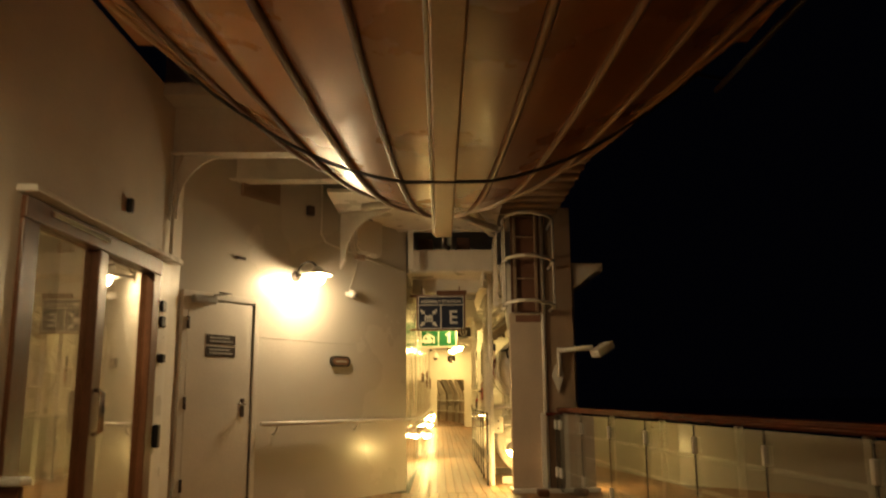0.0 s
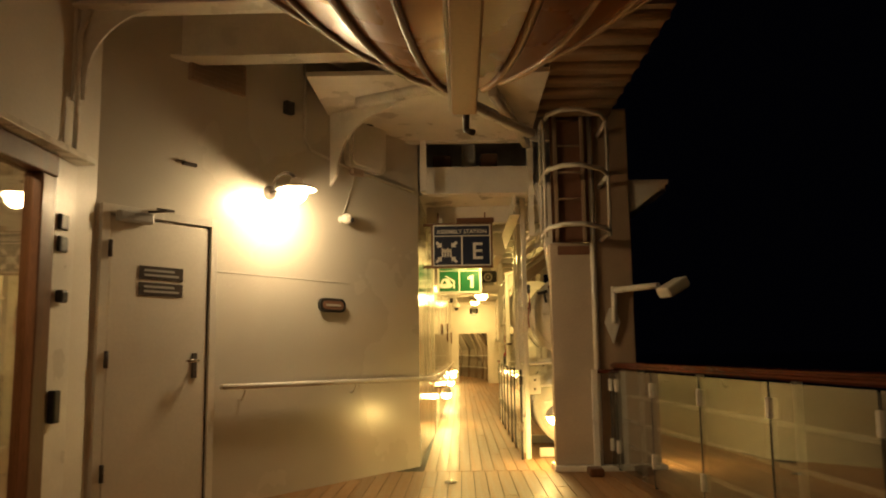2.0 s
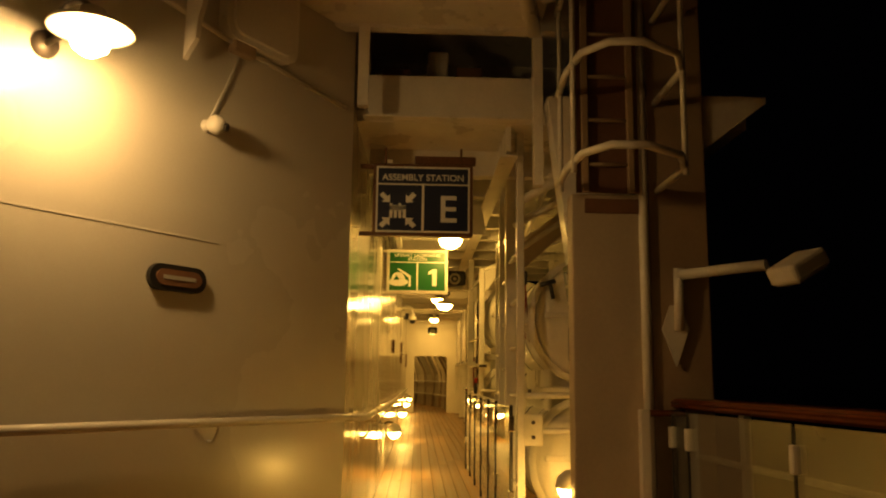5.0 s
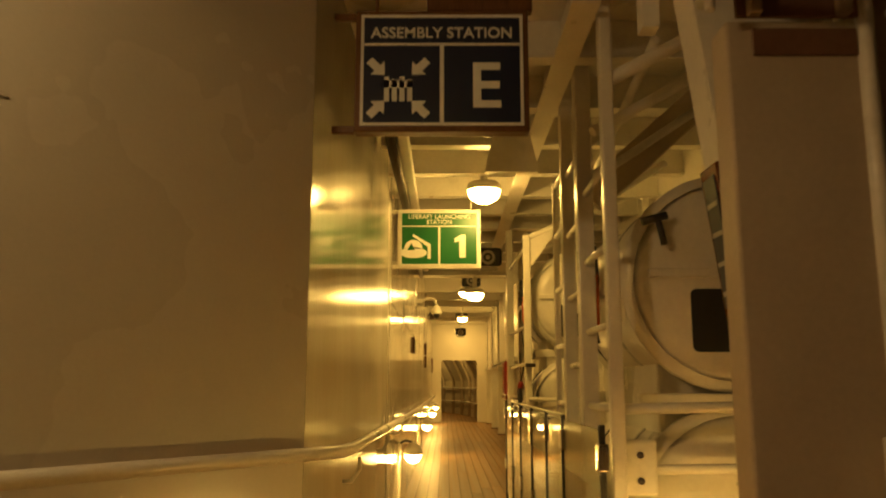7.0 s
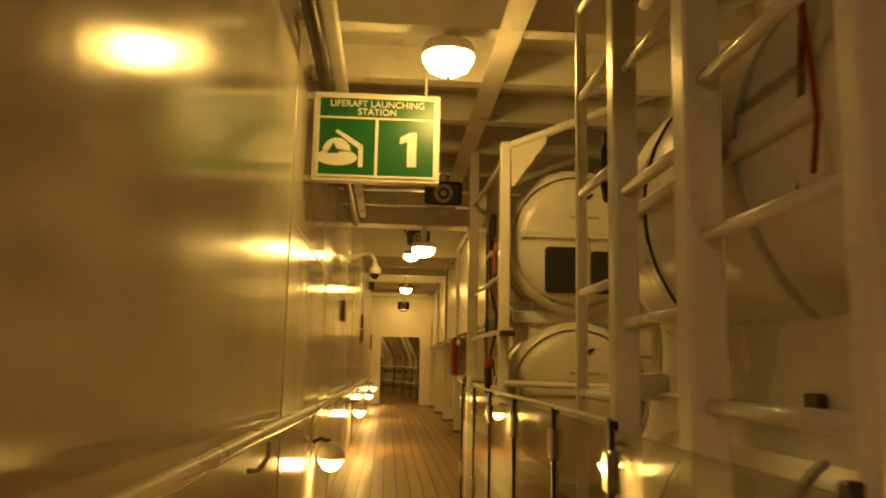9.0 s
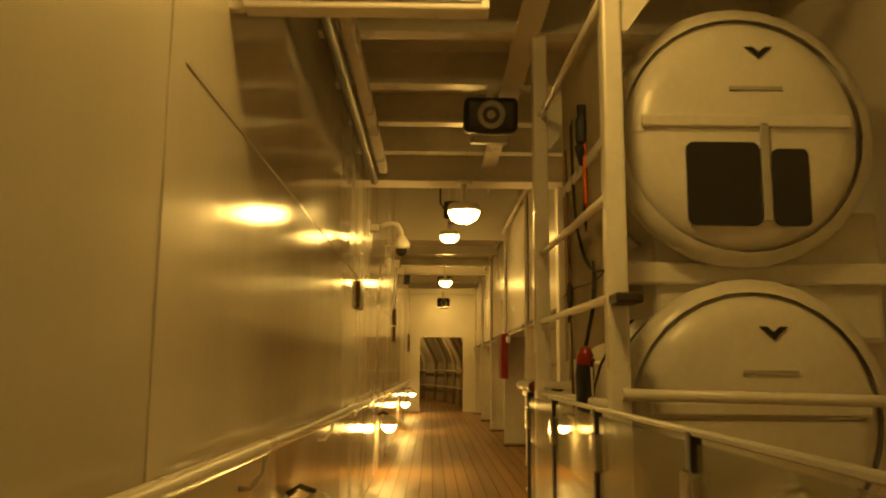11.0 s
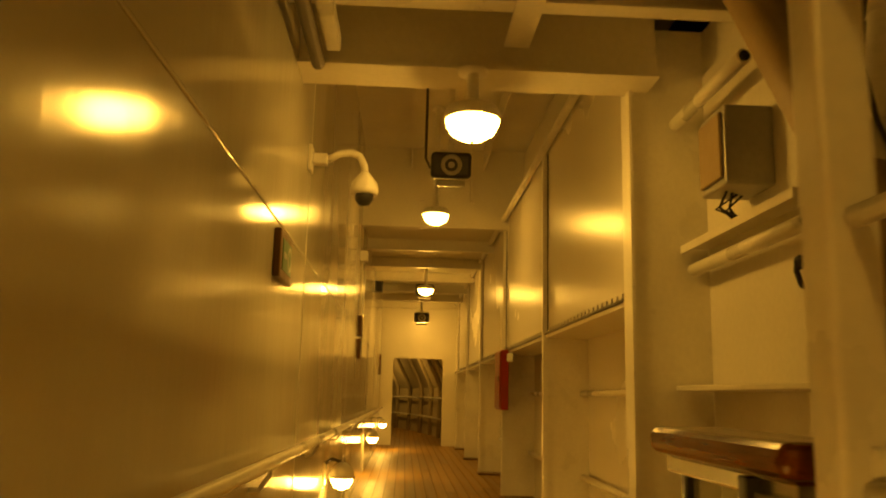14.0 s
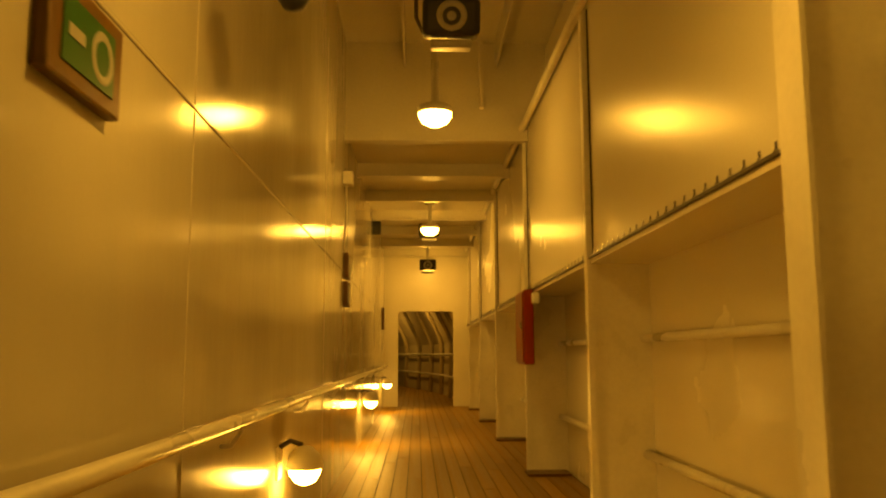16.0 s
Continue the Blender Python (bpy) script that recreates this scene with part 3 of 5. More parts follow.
# glazed lobby doors in the deckhouse side
entry = thing("glazed_door", "brown wooden glazed lobby doors under a white ledge, closed", "door", at=pose(-2.55, 0, 0))
for a, b in ((4.72, 4.92), (5.82, 5.98), (6.95, 7.12)):
    part("stile", block((-0.09, a, 0.0), (0.03, b, 2.30), 0.01), BROWN, entry)
part("header", block((-0.09, 4.72, 2.30), (0.04, 7.12, 2.44), 0.01), BROWN, entry)
part("ledge", block((-0.05, 4.65, 2.445), (0.13, 7.42, 2.49), 0.008), STEEL, entry)
part("side_frame", block((-0.09, 7.12, 0.0), (0.02, 7.40, 2.44), 0.01), STEEL, entry)
for a, b in ((4.92, 5.82), (5.98, 6.95)):
    pane = part("pane", block((-0.04, a, 0.13), (-0.03, b, 2.30)), DOORGLASS, entry)
    pane.visible_shadow = False
    part("bottom_rail", block((-0.09, a, 0.0), (0.02, b, 0.13), 0.008), BROWN, entry)
for y in (5.88, 5.93):
    part("pull_handle", tube(bmesh.new(), [(0.03, y, 0.95), (0.08, y, 0.97), (0.08, y, 1.25), (0.03, y, 1.27)], 0.012, 8), CHROME, entry)
for z in (1.98, 1.84):
    part("indicator", block((0.02, 7.16, z), (0.05, 7.26, z + 0.10), 0.01), BLACK, entry)
part("switch", block((0.02, 7.17, 1.52), (0.07, 7.25, 1.60), 0.012), BLACK, entry)
part("latch", block((0.02, 7.14, 0.78), (0.07, 7.22, 0.98), 0.012), BLACK, entry)
part("track_light", block((0.041, 5.0, 2.36), (0.07, 5.9, 2.40), 0.006), CHROME, entry)
hook = thing("wall_hook", "small black hook on the cream deckhouse side", "hook")
part("hook", block((-2.55, 6.3, 2.70), (-2.50, 6.36, 2.82), 0.012), BLACK, hook)
pipe = thing("drain_pipe", "thin cream drain pipe in the corner", "pipe")
part("pipe", tube(bmesh.new(), [(-2.50, 7.28, 2.5), (-2.50, 7.28, 3.3), (-2.46, 7.33, 3.5)], 0.018, 8), STEEL, pipe)

inner = thing("panelled_door", "white panelled inner lobby door", "door", at=pose(-4.29, 0, 0.03))
part("leaf", block((0.0, 7.3, 0.0), (0.04, 8.1, 2.0), 0.01), PALE, inner)
for k in range(3):
    part("panel", block((0.03, 7.42, 0.2 + 0.6 * k), (0.048, 7.98, 0.68 + 0.6 * k), 0.01), BUFF, inner)
lamp = thing("lobby_lamp", "lit round ceiling lamp inside the lobby", "lamp", at=pose(-3.6, 6.0, 3.0))
part("base", lathe(bmesh.new(), [(0, 0), (0.16, 0), (0.16, -0.03), (0, -0.03)], None, 20), STEEL, lamp)
part("lamp_glass", lathe(bmesh.new(), [(0.15, -0.031), (0.13, -0.08), (0.07, -0.12), (0, -0.13)], None, 20), ROOMBULB, lamp, "glowing glass")
bench = thing("deck_bench", "narrow brown wooden bench with a pale cover by the doors", "bench", at=pose(-2.2, 4.25, 0))
part("seat", block((-0.34, -0.55, 0.38), (-0.17, 0.45, 0.44), 0.012), BROWN, bench)
part("end_panel", block((-0.34, 0.40, 0.0), (-0.17, 0.45, 0.72), 0.015), BROWN, bench)
part("end_panel", block((-0.34, -0.55, 0.0), (-0.17, -0.50, 0.72), 0.015), BROWN, bench)
part("arm_cover", block((-0.345, 0.36, 0.72), (-0.15, 0.50, 0.77), 0.02, seg=3), PALE, bench, "pale cover over the arm")


# ---- the lifeboat overhead ----
def boat_breadth(y):
    k = max(0.0, (y + 0.5) / 8.0)
    return 2.9 * math.sqrt(max(0.0, 1 - k ** 3)) if y < 7.5 else 0.0


def boat_keel(y):
    return 2.72 + 0.20 * max(0.0, (y - 5.6) / 1.9) ** 2.2


def boat_point(y, v):
    """v runs from 0 at the keel to 1 at the gunwale."""
    z = v ** 1.9 * 1.45
    return Vector((0.05 + boat_breadth(y) * (z / 1.45) ** 0.42, y, boat_keel(y) + z * (1 - 0.25 * max(0, y - 5) / 2.5)))


boat = thing("lifeboat", "orange lifeboat with ribbed hull hanging in its davits", "boat")
ys = list(np.linspace(-7.0, 5.0, 22)) + list(np.linspace(5.2, 7.49, 22))
bm = bmesh.new()
for sgn in (1, -1):
    grid = []
    for y in ys:
        row = []
        for v in np.linspace(0.0, 1, 18):
            p = boat_point(y, v)
            row.append(bm.verts.new((0.05 + sgn * (p.x - 0.05), p.y, p.z)))
        grid.append(row)
    for a, b in zip(grid, grid[1:]):
        for k in range(17):
            f = bm.faces.new((a[k], a[k + 1], b[k + 1], b[k]))
            f.smooth = True
bmesh.ops.remove_doubles(bm, verts=bm.verts[:], dist=0.003)
part("hull", bm, HULL, boat)
part("canopy", prism(bmesh.new(), [(-2.5, 4.1), (2.6, 4.1), (2.2, 4.9), (1.2, 5.3), (-1.1, 5.3), (-2.1, 4.9)], 13.0, pose(0, 6.2, 0) @ FACE), HULL, boat)
keel = block((-0.035, -7.0, 2.60), (0.115, 6.95, 2.78), 0.012)
part("keel", keel, FENDER, boat, "pale keel beam")
# pale strip paints the bright line of light along the keel's left edge
part("keel_band", block((-0.055, -7.0, 2.615), (-0.037, 6.93, 2.66), 0.004), PALE, boat, "pale strip for the lit left edge of the keel")
part("stem_hook", tube(bmesh.new(), [(0.05, 6.95, 2.66), (0.05, 7.06, 2.62), (0.05, 7.1, 2.55), (0.09, 7.05, 2.52)], 0.022, 8), DARK, boat)
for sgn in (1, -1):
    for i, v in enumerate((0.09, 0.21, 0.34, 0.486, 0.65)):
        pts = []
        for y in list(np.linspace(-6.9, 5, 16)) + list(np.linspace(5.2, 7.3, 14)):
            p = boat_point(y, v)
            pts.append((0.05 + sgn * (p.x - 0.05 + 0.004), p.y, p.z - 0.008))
        # four inner strips on the left carry their shade in the colour
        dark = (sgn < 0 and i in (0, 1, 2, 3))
        part("fender_strip", tube(bmesh.new(), pts, 0.024, 6), FENDER_SHADED if dark else FENDER, boat)
pts = []
for sgn, vs in ((-1, np.linspace(0.9, 0.06, 14)), (1, np.linspace(0.06, 0.9, 14))):
    for v in vs:
        p = boat_point(5.1, v)
        pts.append((0.05 + sgn * (p.x - 0.05 + 0.03), p.y - 0.15 * v, p.z - 0.03 - 0.11 * max(0.0, 1 - v / 0.45)))
part("girth_rope", tube(bmesh.new(), pts, 0.012, 6), RUBBER, boat, "dark rope round the hull")
bm = bmesh.new()
tube(bm, [(2.75, 7.4, 4.15), (2.85, 5.0, 4.2), (2.95, 2.0, 4.2), (2.95, -6, 4.2)], 0.03, 8)
for y in (7.2, 5.6, 4.0, 2.0):
    tube(bm, [(2.8, y, 4.18), (2.2, y, 4.3)], 0.02, 6)
part("side_rail", bm, DARK, boat, "thin grab rail along the side")
tackle = thing("boat_tackle", "grey lifting block joining boat and davit", "tackle")
part("block_case", block((-0.1, 6.3, 4.9), (0.2, 6.7, 5.4), 0.04), GREY, tackle)
for y in (-4.5, 8.0):
    arm = thing("boat_davit", "cream steel davit carrying the lifeboat", "davit", "boat davits")
    part("arm", block((-2.6, y - 0.16, 5.35), (0.6, y + 0.16, 5.75), 0.03), STEEL, arm)
    part("post", block((-2.85, y - 0.2, 3.9), (-2.5, y + 0.2, 5.75), 0.03), STEEL, arm)
    part("fall_wire", tube(bmesh.new(), [(0.05, min(y, 6.9), 5.4), (0.05, min(y, 6.9), 3.6)], 0.02, 6), DARK, arm)


# ---- railing at the ship's side ----
def rail_x(y):
    return 1.55 + (10.5 - y) * 0.085


RAIL_Y0, RAIL_Y1 = -5.0, 10.40
side_rail = thing("ship_railing", "ship's side railing with varnished wooden cap and glass panels", "railing")
bm = bmesh.new()
prof = [(-0.075, 0.0), (-0.06, -0.025), (0.06, -0.025), (0.075, 0.0), (0.06, 0.03), (0.0, 0.042), (-0.06, 0.03)]
ends = []
for y in (RAIL_Y0, RAIL_Y1):
    ends.append([bm.verts.new((rail_x(y) + x, y, 1.02 + z)) for x, z in prof])
for k in range(len(prof)):
    bm.faces.new((ends[0][k], ends[0][(k + 1) % len(prof)], ends[1][(k + 1) % len(prof)], ends[1][k]))
bm.faces.new(ends[0])
bm.faces.new(ends[1][::-1])
bmesh.ops.bevel(bm, geom=[e for e in bm.edges if abs(e.verts[0].co.y - e.verts[1].co.y) > 1], offset=0.012, segments=2, affect="EDGES")
part("cap_rail", bm, VARNISH, side_rail, "dark varnished wooden cap rail")
for z in (0.26, 0.50, 0.74):
    part("rail_bar", tube(bmesh.new(), [(rail_x(RAIL_Y0) + 0.02, RAIL_Y0, z), (rail_x(RAIL_Y1) + 0.02, RAIL_Y1, z)], 0.017, 8), STEEL, side_rail)
for y in np.arange(-4.5, 10.4, 1.42):
    x = rail_x(y) + 0.02
    part("post", block((x - 0.02, y - 0.03, 0.0), (x + 0.02, y + 0.03, 1.0), 0.006, seg=1), STEEL, side_rail)
gaps = list(np.arange(-4.6, 10.3, 1.05)) + [10.32]
for a, b in zip(gaps, gaps[1:]):
    bm = bmesh.new()
    vs = []
    for off in (-0.10, -0.09):
        for y, z in ((a + 0.015, 0.06), (b - 0.015, 0.06), (b - 0.015, 0.985), (a + 0.015, 0.985)):
            vs.append(bm.verts.new((rail_x(y) + off, y, z)))
    for f in ((0, 1, 2, 3), (7, 6, 5, 4), (0, 4, 5, 1), (1, 5, 6, 2), (2, 6, 7, 3), (3, 7, 4, 0)):
        bm.faces.new([vs[i] for i in f])
    pane = part("pane", bm, SALTY, side_rail)
    pane.visible_shadow = False
    x = rail_x(b) - 0.095
    clampset = part("pane_joint", block((x - 0.006, b - 0.009, 0.04), (x + 0.03, b + 0.009, 0.97), 0.002, seg=1), BLACK, side_rail)
    for z in (0.2, 0.78):
        part("clamp", block((x - 0.022, b - 0.022, z), (x + 0.04, b + 0.022, z + 0.12), 0.008), STEEL, clampset, "cream glass clamp")
part("end_post", block((1.29, 10.33, 0.0), (1.35, 10.39, 0.99), 0.008), STEEL, side_rail)
part("end_bar", tube(bmesh.new(), [(1.32, 10.36, 0.97), (1.56, 10.36, 0.97)], 0.02, 8), VARNISH, side_rail)
kerb = thing("deck_coaming", "low cream coaming under the housing", "coaming")
part("coaming", block((0.90, 10.30, 0.0), (1.80, 10.68, 0.055), 0.01), STEEL, kerb)

# control housing, caged ladder, floodlight
house = thing("control_housing", "tall cream steel housing at the way in", "housing", at=pose(0.92, 10.40, 0.055))
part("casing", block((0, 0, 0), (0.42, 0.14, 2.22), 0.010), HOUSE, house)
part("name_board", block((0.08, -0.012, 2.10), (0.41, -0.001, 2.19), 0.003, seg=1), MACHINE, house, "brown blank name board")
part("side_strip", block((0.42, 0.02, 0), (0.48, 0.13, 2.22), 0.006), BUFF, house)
leg = thing("leaning_davit", "leaning cream steel davit frame behind the housing", "davit")
bm = bmesh.new()
vs = [bm.verts.new(p) for p in ((0.81, 10.56, 2.95), (1.18, 10.56, 0.0), (1.30, 10.56, 0.0), (1.30, 10.56, 2.95), (0.81, 10.74, 2.95), (1.18, 10.74, 0.0), (1.30, 10.74, 0.0), (1.30, 10.74, 2.95))]
for f in ((0, 1, 2, 3), (7, 6, 5, 4), (0, 4, 5, 1), (1, 5, 6, 2), (2, 6, 7, 3), (3, 7, 4, 0)):
    bm.faces.new([vs[i] for i in f])
part("leg_plate", bm, STEEL, leg)
m = pose(0.979, 10.65, 1.60, 0, -7.15, 0)
frame_side = part("side_notice", block((-0.022, -0.075, -0.25), (-0.001, 0.085, 0.27), 0.004, m), VARNISH, leg, "framed notice on the leaning plate")
part("notice_face", block((-0.027, -0.05, -0.21), (-0.0225, 0.06, 0.23), 0, m), BLUE, frame_side)
for k in range(4):
    part("notice_line", block((-0.030, -0.04, -0.17 + 0.10 * k), (-0.0275, 0.05, -0.155 + 0.10 * k), 0, m), GREY, frame_side)
ladder = thing("caged_ladder", "cream steel ladder with safety hoops above the housing", "ladder")
for z in (2.32, 2.88, 3.42):
    pts = [(0.84, 10.38, z), (0.82, 10.0, z), (0.86, 9.75, z + 0.02), (0.98, 9.62, z + 0.03), (1.15, 9.6, z + 0.03), (1.36, 9.68, z), (1.45, 9.9, z - 0.01), (1.45, 10.40, z - 0.02)]
    part("hoop", tube(bmesh.new(), pts, 0.022, 8), STEEL, ladder)
for x, y in ((0.84, 10.3), (0.83, 9.85), (1.44, 9.85)):
    part("cage_bar", tube(bmesh.new(), [(x, y, 2.26), (x, y, 3.44)], 0.016, 6), STEEL, ladder)
for x in (1.0, 1.28):
    part("stile", block((x - 0.02, 10.34, 2.275), (x + 0.02, 10.38, 3.66), 0.004, seg=1), BUFF, ladder)
part("back_plate", block((0.95, 10.385, 2.28), (1.36, 10.40, 3.62), 0.003, seg=1), MACHINE, ladder, "brown back plate")
for z in np.arange(2.45, 3.6, 0.28):
    part("rung", tube(bmesh.new(), [(1.0, 10.36, z), (1.28, 10.36, z)], 0.012, 6), BUFF, ladder)
flood = thing("flood_light", "unlit cream floodlight on a bracket over the side", "light")
part("stay", tube(bmesh.new(), [(1.55, 10.38, 1.45), (1.55, 10.36, 1.82)], 0.03, 8), STEEL, flood)
part("foot_plate", prism(bmesh.new(), [(-0.08, 0), (0.0, -0.22), (0.08, 0), (0.03, 0.14), (-0.03, 0.14)], 0.02, pose(1.53, 10.40, 1.46) @ FACE), STEEL, flood)
part("arm", tube(bmesh.new(), [(1.55, 10.36, 1.78), (1.90, 9.95, 1.79)], 0.032, 8), STEEL, flood)
head = part("lamp_head", block((-0.13, -0.10, -0.05), (0.13, 0.10, 0.05), 0.02, pose(2.0, 9.80, 1.76, 0, -28, 20)), STEEL, flood)
part("lens", block((-0.11, -0.08, -0.058), (0.11, 0.08, -0.051), 0, pose(2.0, 9.80, 1.76, 0, -28, 20)), GREY, head)
hatch = thing("deck_cleat", "dark wooden cleat block on the deck", "cleat", at=pose(1.25, 10.05, 0))
part("block", block((-0.07, -0.10, 0), (0.07, 0.10, 0.08), 0.02), BROWN, hatch)
stud = thing("deck_light", "small brass deck fitting set in the planks", "fitting", at=pose(-0.12, 9.75, 0))
part("rim", lathe(bmesh.new(), [(0, 0.014), (0.05, 0.014), (0.06, 0.0)], None, 16), CHROME, stud)

# machinery seen through the gap over the way in
for x, w, h, mat_ in ((-0.2, 0.22, 0.2, MACHINE), (0.12, 0.16, 0.34, STEEL), (0.36, 0.2, 0.22, MACHINE)):
    unit = thing("winch_unit", "painted winch gear in the dark space overhead", "machinery", at=pose(x, 11.7, 3.0))
    part("case", block((-w / 2, -0.2, 0), (w / 2, 0.2, h + 0.3), 0.02), mat_, unit)
    part("foot", block((-w / 2 - 0.05, -0.25, -0.005), (w / 2 + 0.05, 0.25, 0.02), 0.004, seg=1), STEEL, unit)

# ---- signs ----
def hanging_sign(name, label, x0, x1, y, z0, z1, face, rim):
    sign = thing(name, label, "sign", at=pose((x0 + x1) / 2, y, z0))
    w, h = (x1 - x0) / 2, z1 - z0
    part("box", block((-w, 0.0, 0.0), (w, 0.07, h), 0.006), rim, sign)
    part("face", block((-w + 0.022, -0.004, 0.022), (w - 0.022, -0.0005, h - 0.022)), face, sign)
    line = bmesh.new()
    for a, b in (((-w + 0.022, 0.0), (w - 0.022, 0.012)), ((-w + 0.022, h - 0.056), (w - 0.022, h - 0.044)), ((-w + 0.022, h * 0.655), (w - 0.022, h * 0.675)),
                 ((-w + 0.022, 0.012), (-w + 0.034, h - 0.056)), ((w - 0.034, 0.012), (w - 0.022, h - 0.056)), ((-0.008, 0.012), (0.008, h * 0.655))):
        bx(line, (a[0], -0.007, a[1] + 0.022), (b[0], -0.0042, b[1] + 0.022))
    part("border", line, PALE, sign)
    part("stay", block((-w - 0.09, 0.02, 0.0), (-w - 0.001, 0.05, 0.03), 0.004, seg=1), rim, sign)
    part("stay", block((-w - 0.09, 0.02, h - 0.03), (-w - 0.001, 0.05, h), 0.004, seg=1), rim, sign)
    for x in (-w + 0.08, w - 0.08):
        part("hanger", tube(bmesh.new(), [(x, 0.035, h), (x, 0.035, 2.72 - z0)], 0.008, 6), rim, sign)
    return sign, w, h


sign, w, h = hanging_sign("assembly_sign", "navy assembly station sign with pale print, letter E", -0.32, 0.36, 10.98, 2.10, 2.60, BLUE, BROWN)
part("top_board", block((-0.06, 0.01, h + 0.004), (w + 0.02, 0.06, h + 0.06), 0.006), BROWN, sign, "dark brown board above the sign")
words("heading", "ASSEMBLY STATION", 0.062, pose(0, -0.007, h * 0.80) @ FACE, PALE, sign)
words("letter", "E", 0.26, pose(w / 2, -0.007, h * 0.35) @ FACE, PALE, sign)
for k in range(4):
    m = pose(-w / 2, -0.0045, h * 0.35) @ FACE @ pose(0, 0, 0, 0, 0, 45 + 90 * k) @ pose(0.125, 0, 0)
    part("arrow_mark", prism(bmesh.new(), [(-0.05, 0.0), (-0.01, -0.038), (-0.01, -0.016), (0.035, -0.016), (0.035, 0.016), (-0.01, 0.016), (-0.01, 0.038)], 0.003, m), PALE, sign)
icon = bmesh.new()
for k in range(4):
    bx(icon, (-w / 2 - 0.055 + 0.03 * k, -0.0085, h * 0.35 - 0.055), (-w / 2 - 0.035 + 0.03 * k, -0.0045, h * 0.35 + 0.045 - 0.012 * (k % 2)))
bx(icon, (-w / 2 - 0.055, -0.0085, h * 0.35 + 0.0), (-w / 2 + 0.055, -0.0045, h * 0.35 + 0.03))
part("group_mark", icon, PALE, sign)

sign, w, h = hanging_sign("liferaft_sign", "green liferaft launching station sign with pale print, number 1", -0.36, 0.32, 14.42, 2.07, 2.56, GREEN, STEEL)
words("heading", "LIFERAFT LAUNCHING", 0.05, pose(0, -0.007, h * 0.868) @ FACE, PALE, sign)
words("heading", "STATION", 0.05, pose(0, -0.007, h * 0.778) @ FACE, PALE, sign)
part("number", prism(bmesh.new(), [(-0.005, -0.09), (0.045, -0.09), (0.045, 0.10), (0.01, 0.10), (-0.045, 0.07), (-0.045, 0.035), (-0.005, 0.05)], 0.004, pose(w / 2, -0.0045, h * 0.36) @ FACE), PALE, sign)
m = pose(-w / 2 - 0.04, -0.0045, h * 0.30) @ FACE
bm = prism(bmesh.new(), [(0.11 * math.cos(a), -0.02 + 0.045 * math.sin(a)) for a in np.linspace(0, 2 * math.pi, 24, endpoint=False)], 0.003, m)
part("raft_mark", bm, PALE, sign)
bm = prism(bmesh.new(), [(0.075 * math.cos(q), 0.012 + 0.075 * math.sin(q)) for q in np.linspace(0, math.pi, 16)], 0.003, m)
part("raft_top_mark", bm, PALE, sign)
part("raft_door_mark", prism(bmesh.new(), [(-0.05, 0.0), (0.012, 0.004), (-0.018, 0.06)], 0.005, m), GREEN, sign)
part("davit_mark", prism(prism(bmesh.new(), [(0.115, -0.07), (0.14, -0.07), (0.14, 0.05), (0.115, 0.05)], 0.003, m), [(0.115, 0.03), (0.14, 0.05), (0.0, 0.135), (-0.01, 0.12)], 0.003, m), PALE, sign)


# ---- lamps, loudspeakers and cameras of the covered way ----
def ceiling_lamp(x, y, low, top, group="lamps of the covered way"):
    """low: the glass's lowest point; top: the steel that it hangs from."""
    lamp = thing("ceiling_lamp", "lit white marine ceiling lamp with frosted dome glass", "lamp", group, pose(x, y, low))
    part("lamp_glass", lathe(bmesh.new(), [(0.0, 0.0), (0.05, 0.006), (0.10, 0.035), (0.122, 0.075), (0.125, 0.10)], None, 24), BULB, lamp, "glowing frosted glass")
    part("nipple", lathe(bmesh.new(), [(0, -0.018), (0.008, -0.012), (0.008, 0.004)], None, 8), CHROME, lamp)
    part("housing", lathe(bmesh.new(), [(0.127, 0.097), (0.132, 0.10), (0.132, 0.13), (0.115, 0.16), (0.05, 0.17), (0, 0.17)], None, 24), STEEL, lamp)
    part("stem", lathe(bmesh.new(), [(0.028, 0.17), (0.028, top - low)], None, 10), STEEL, lamp)
    part("foot_plate", lathe(bmesh.new(), [(0.0, top - low - 0.02), (0.07, top - low - 0.02), (0.07, top - low)], None, 16), STEEL, lamp)
    return lamp


ceiling_lamp(0.325, 13.95, 2.50, 2.92)
ceiling_lamp(0.42, 18.62, 2.24, 2.585)
ceiling_lamp(0.40, 22.73, 2.73, 3.94)
ceiling_lamp(0.44, 27.94, 2.68, 3.14)
ceiling_lamp(0.46, 32.1, 2.66, 3.14)
ceiling_lamp(-0.16, 37.2, 2.25, 2.46)
# unseen extra lamp, added to brighten the side deck beyond the doorway
ceiling_lamp(-0.9, 41.0, 2.25, 2.46)


def loudspeaker(x, y, z, top, tilt=12):
    spk = thing("loudspeaker", "black square loudspeaker hung under the deckhead", "loudspeaker", "loudspeakers", pose(x, y, z))
    m = pose(0, 0, 0, tilt, 0, 0)
    part("cabinet", block((-0.155, -0.08, -0.10), (0.155, 0.10, 0.10), 0.03, m, 3), BLACK, spk)
    part("horn_ring", lathe(bmesh.new(), [(0.075, 0.0), (0.082, 0.012), (0.06, 0.016), (0.045, -0.01), (0.02, 0.0), (0, 0.004)], m @ pose(0, -0.082, 0, 90, 0, 0), 20), GREY, spk, "grey horn ring")
    part("bracket", block((-0.02, 0.0, 0.09), (0.02, 0.04, top - z), 0.004, seg=1), STEEL, spk)
    part("base_shelf", block((-0.11, -0.05, -0.16), (0.11, 0.10, -0.115), 0.01, m), GREY, spk)
    return spk


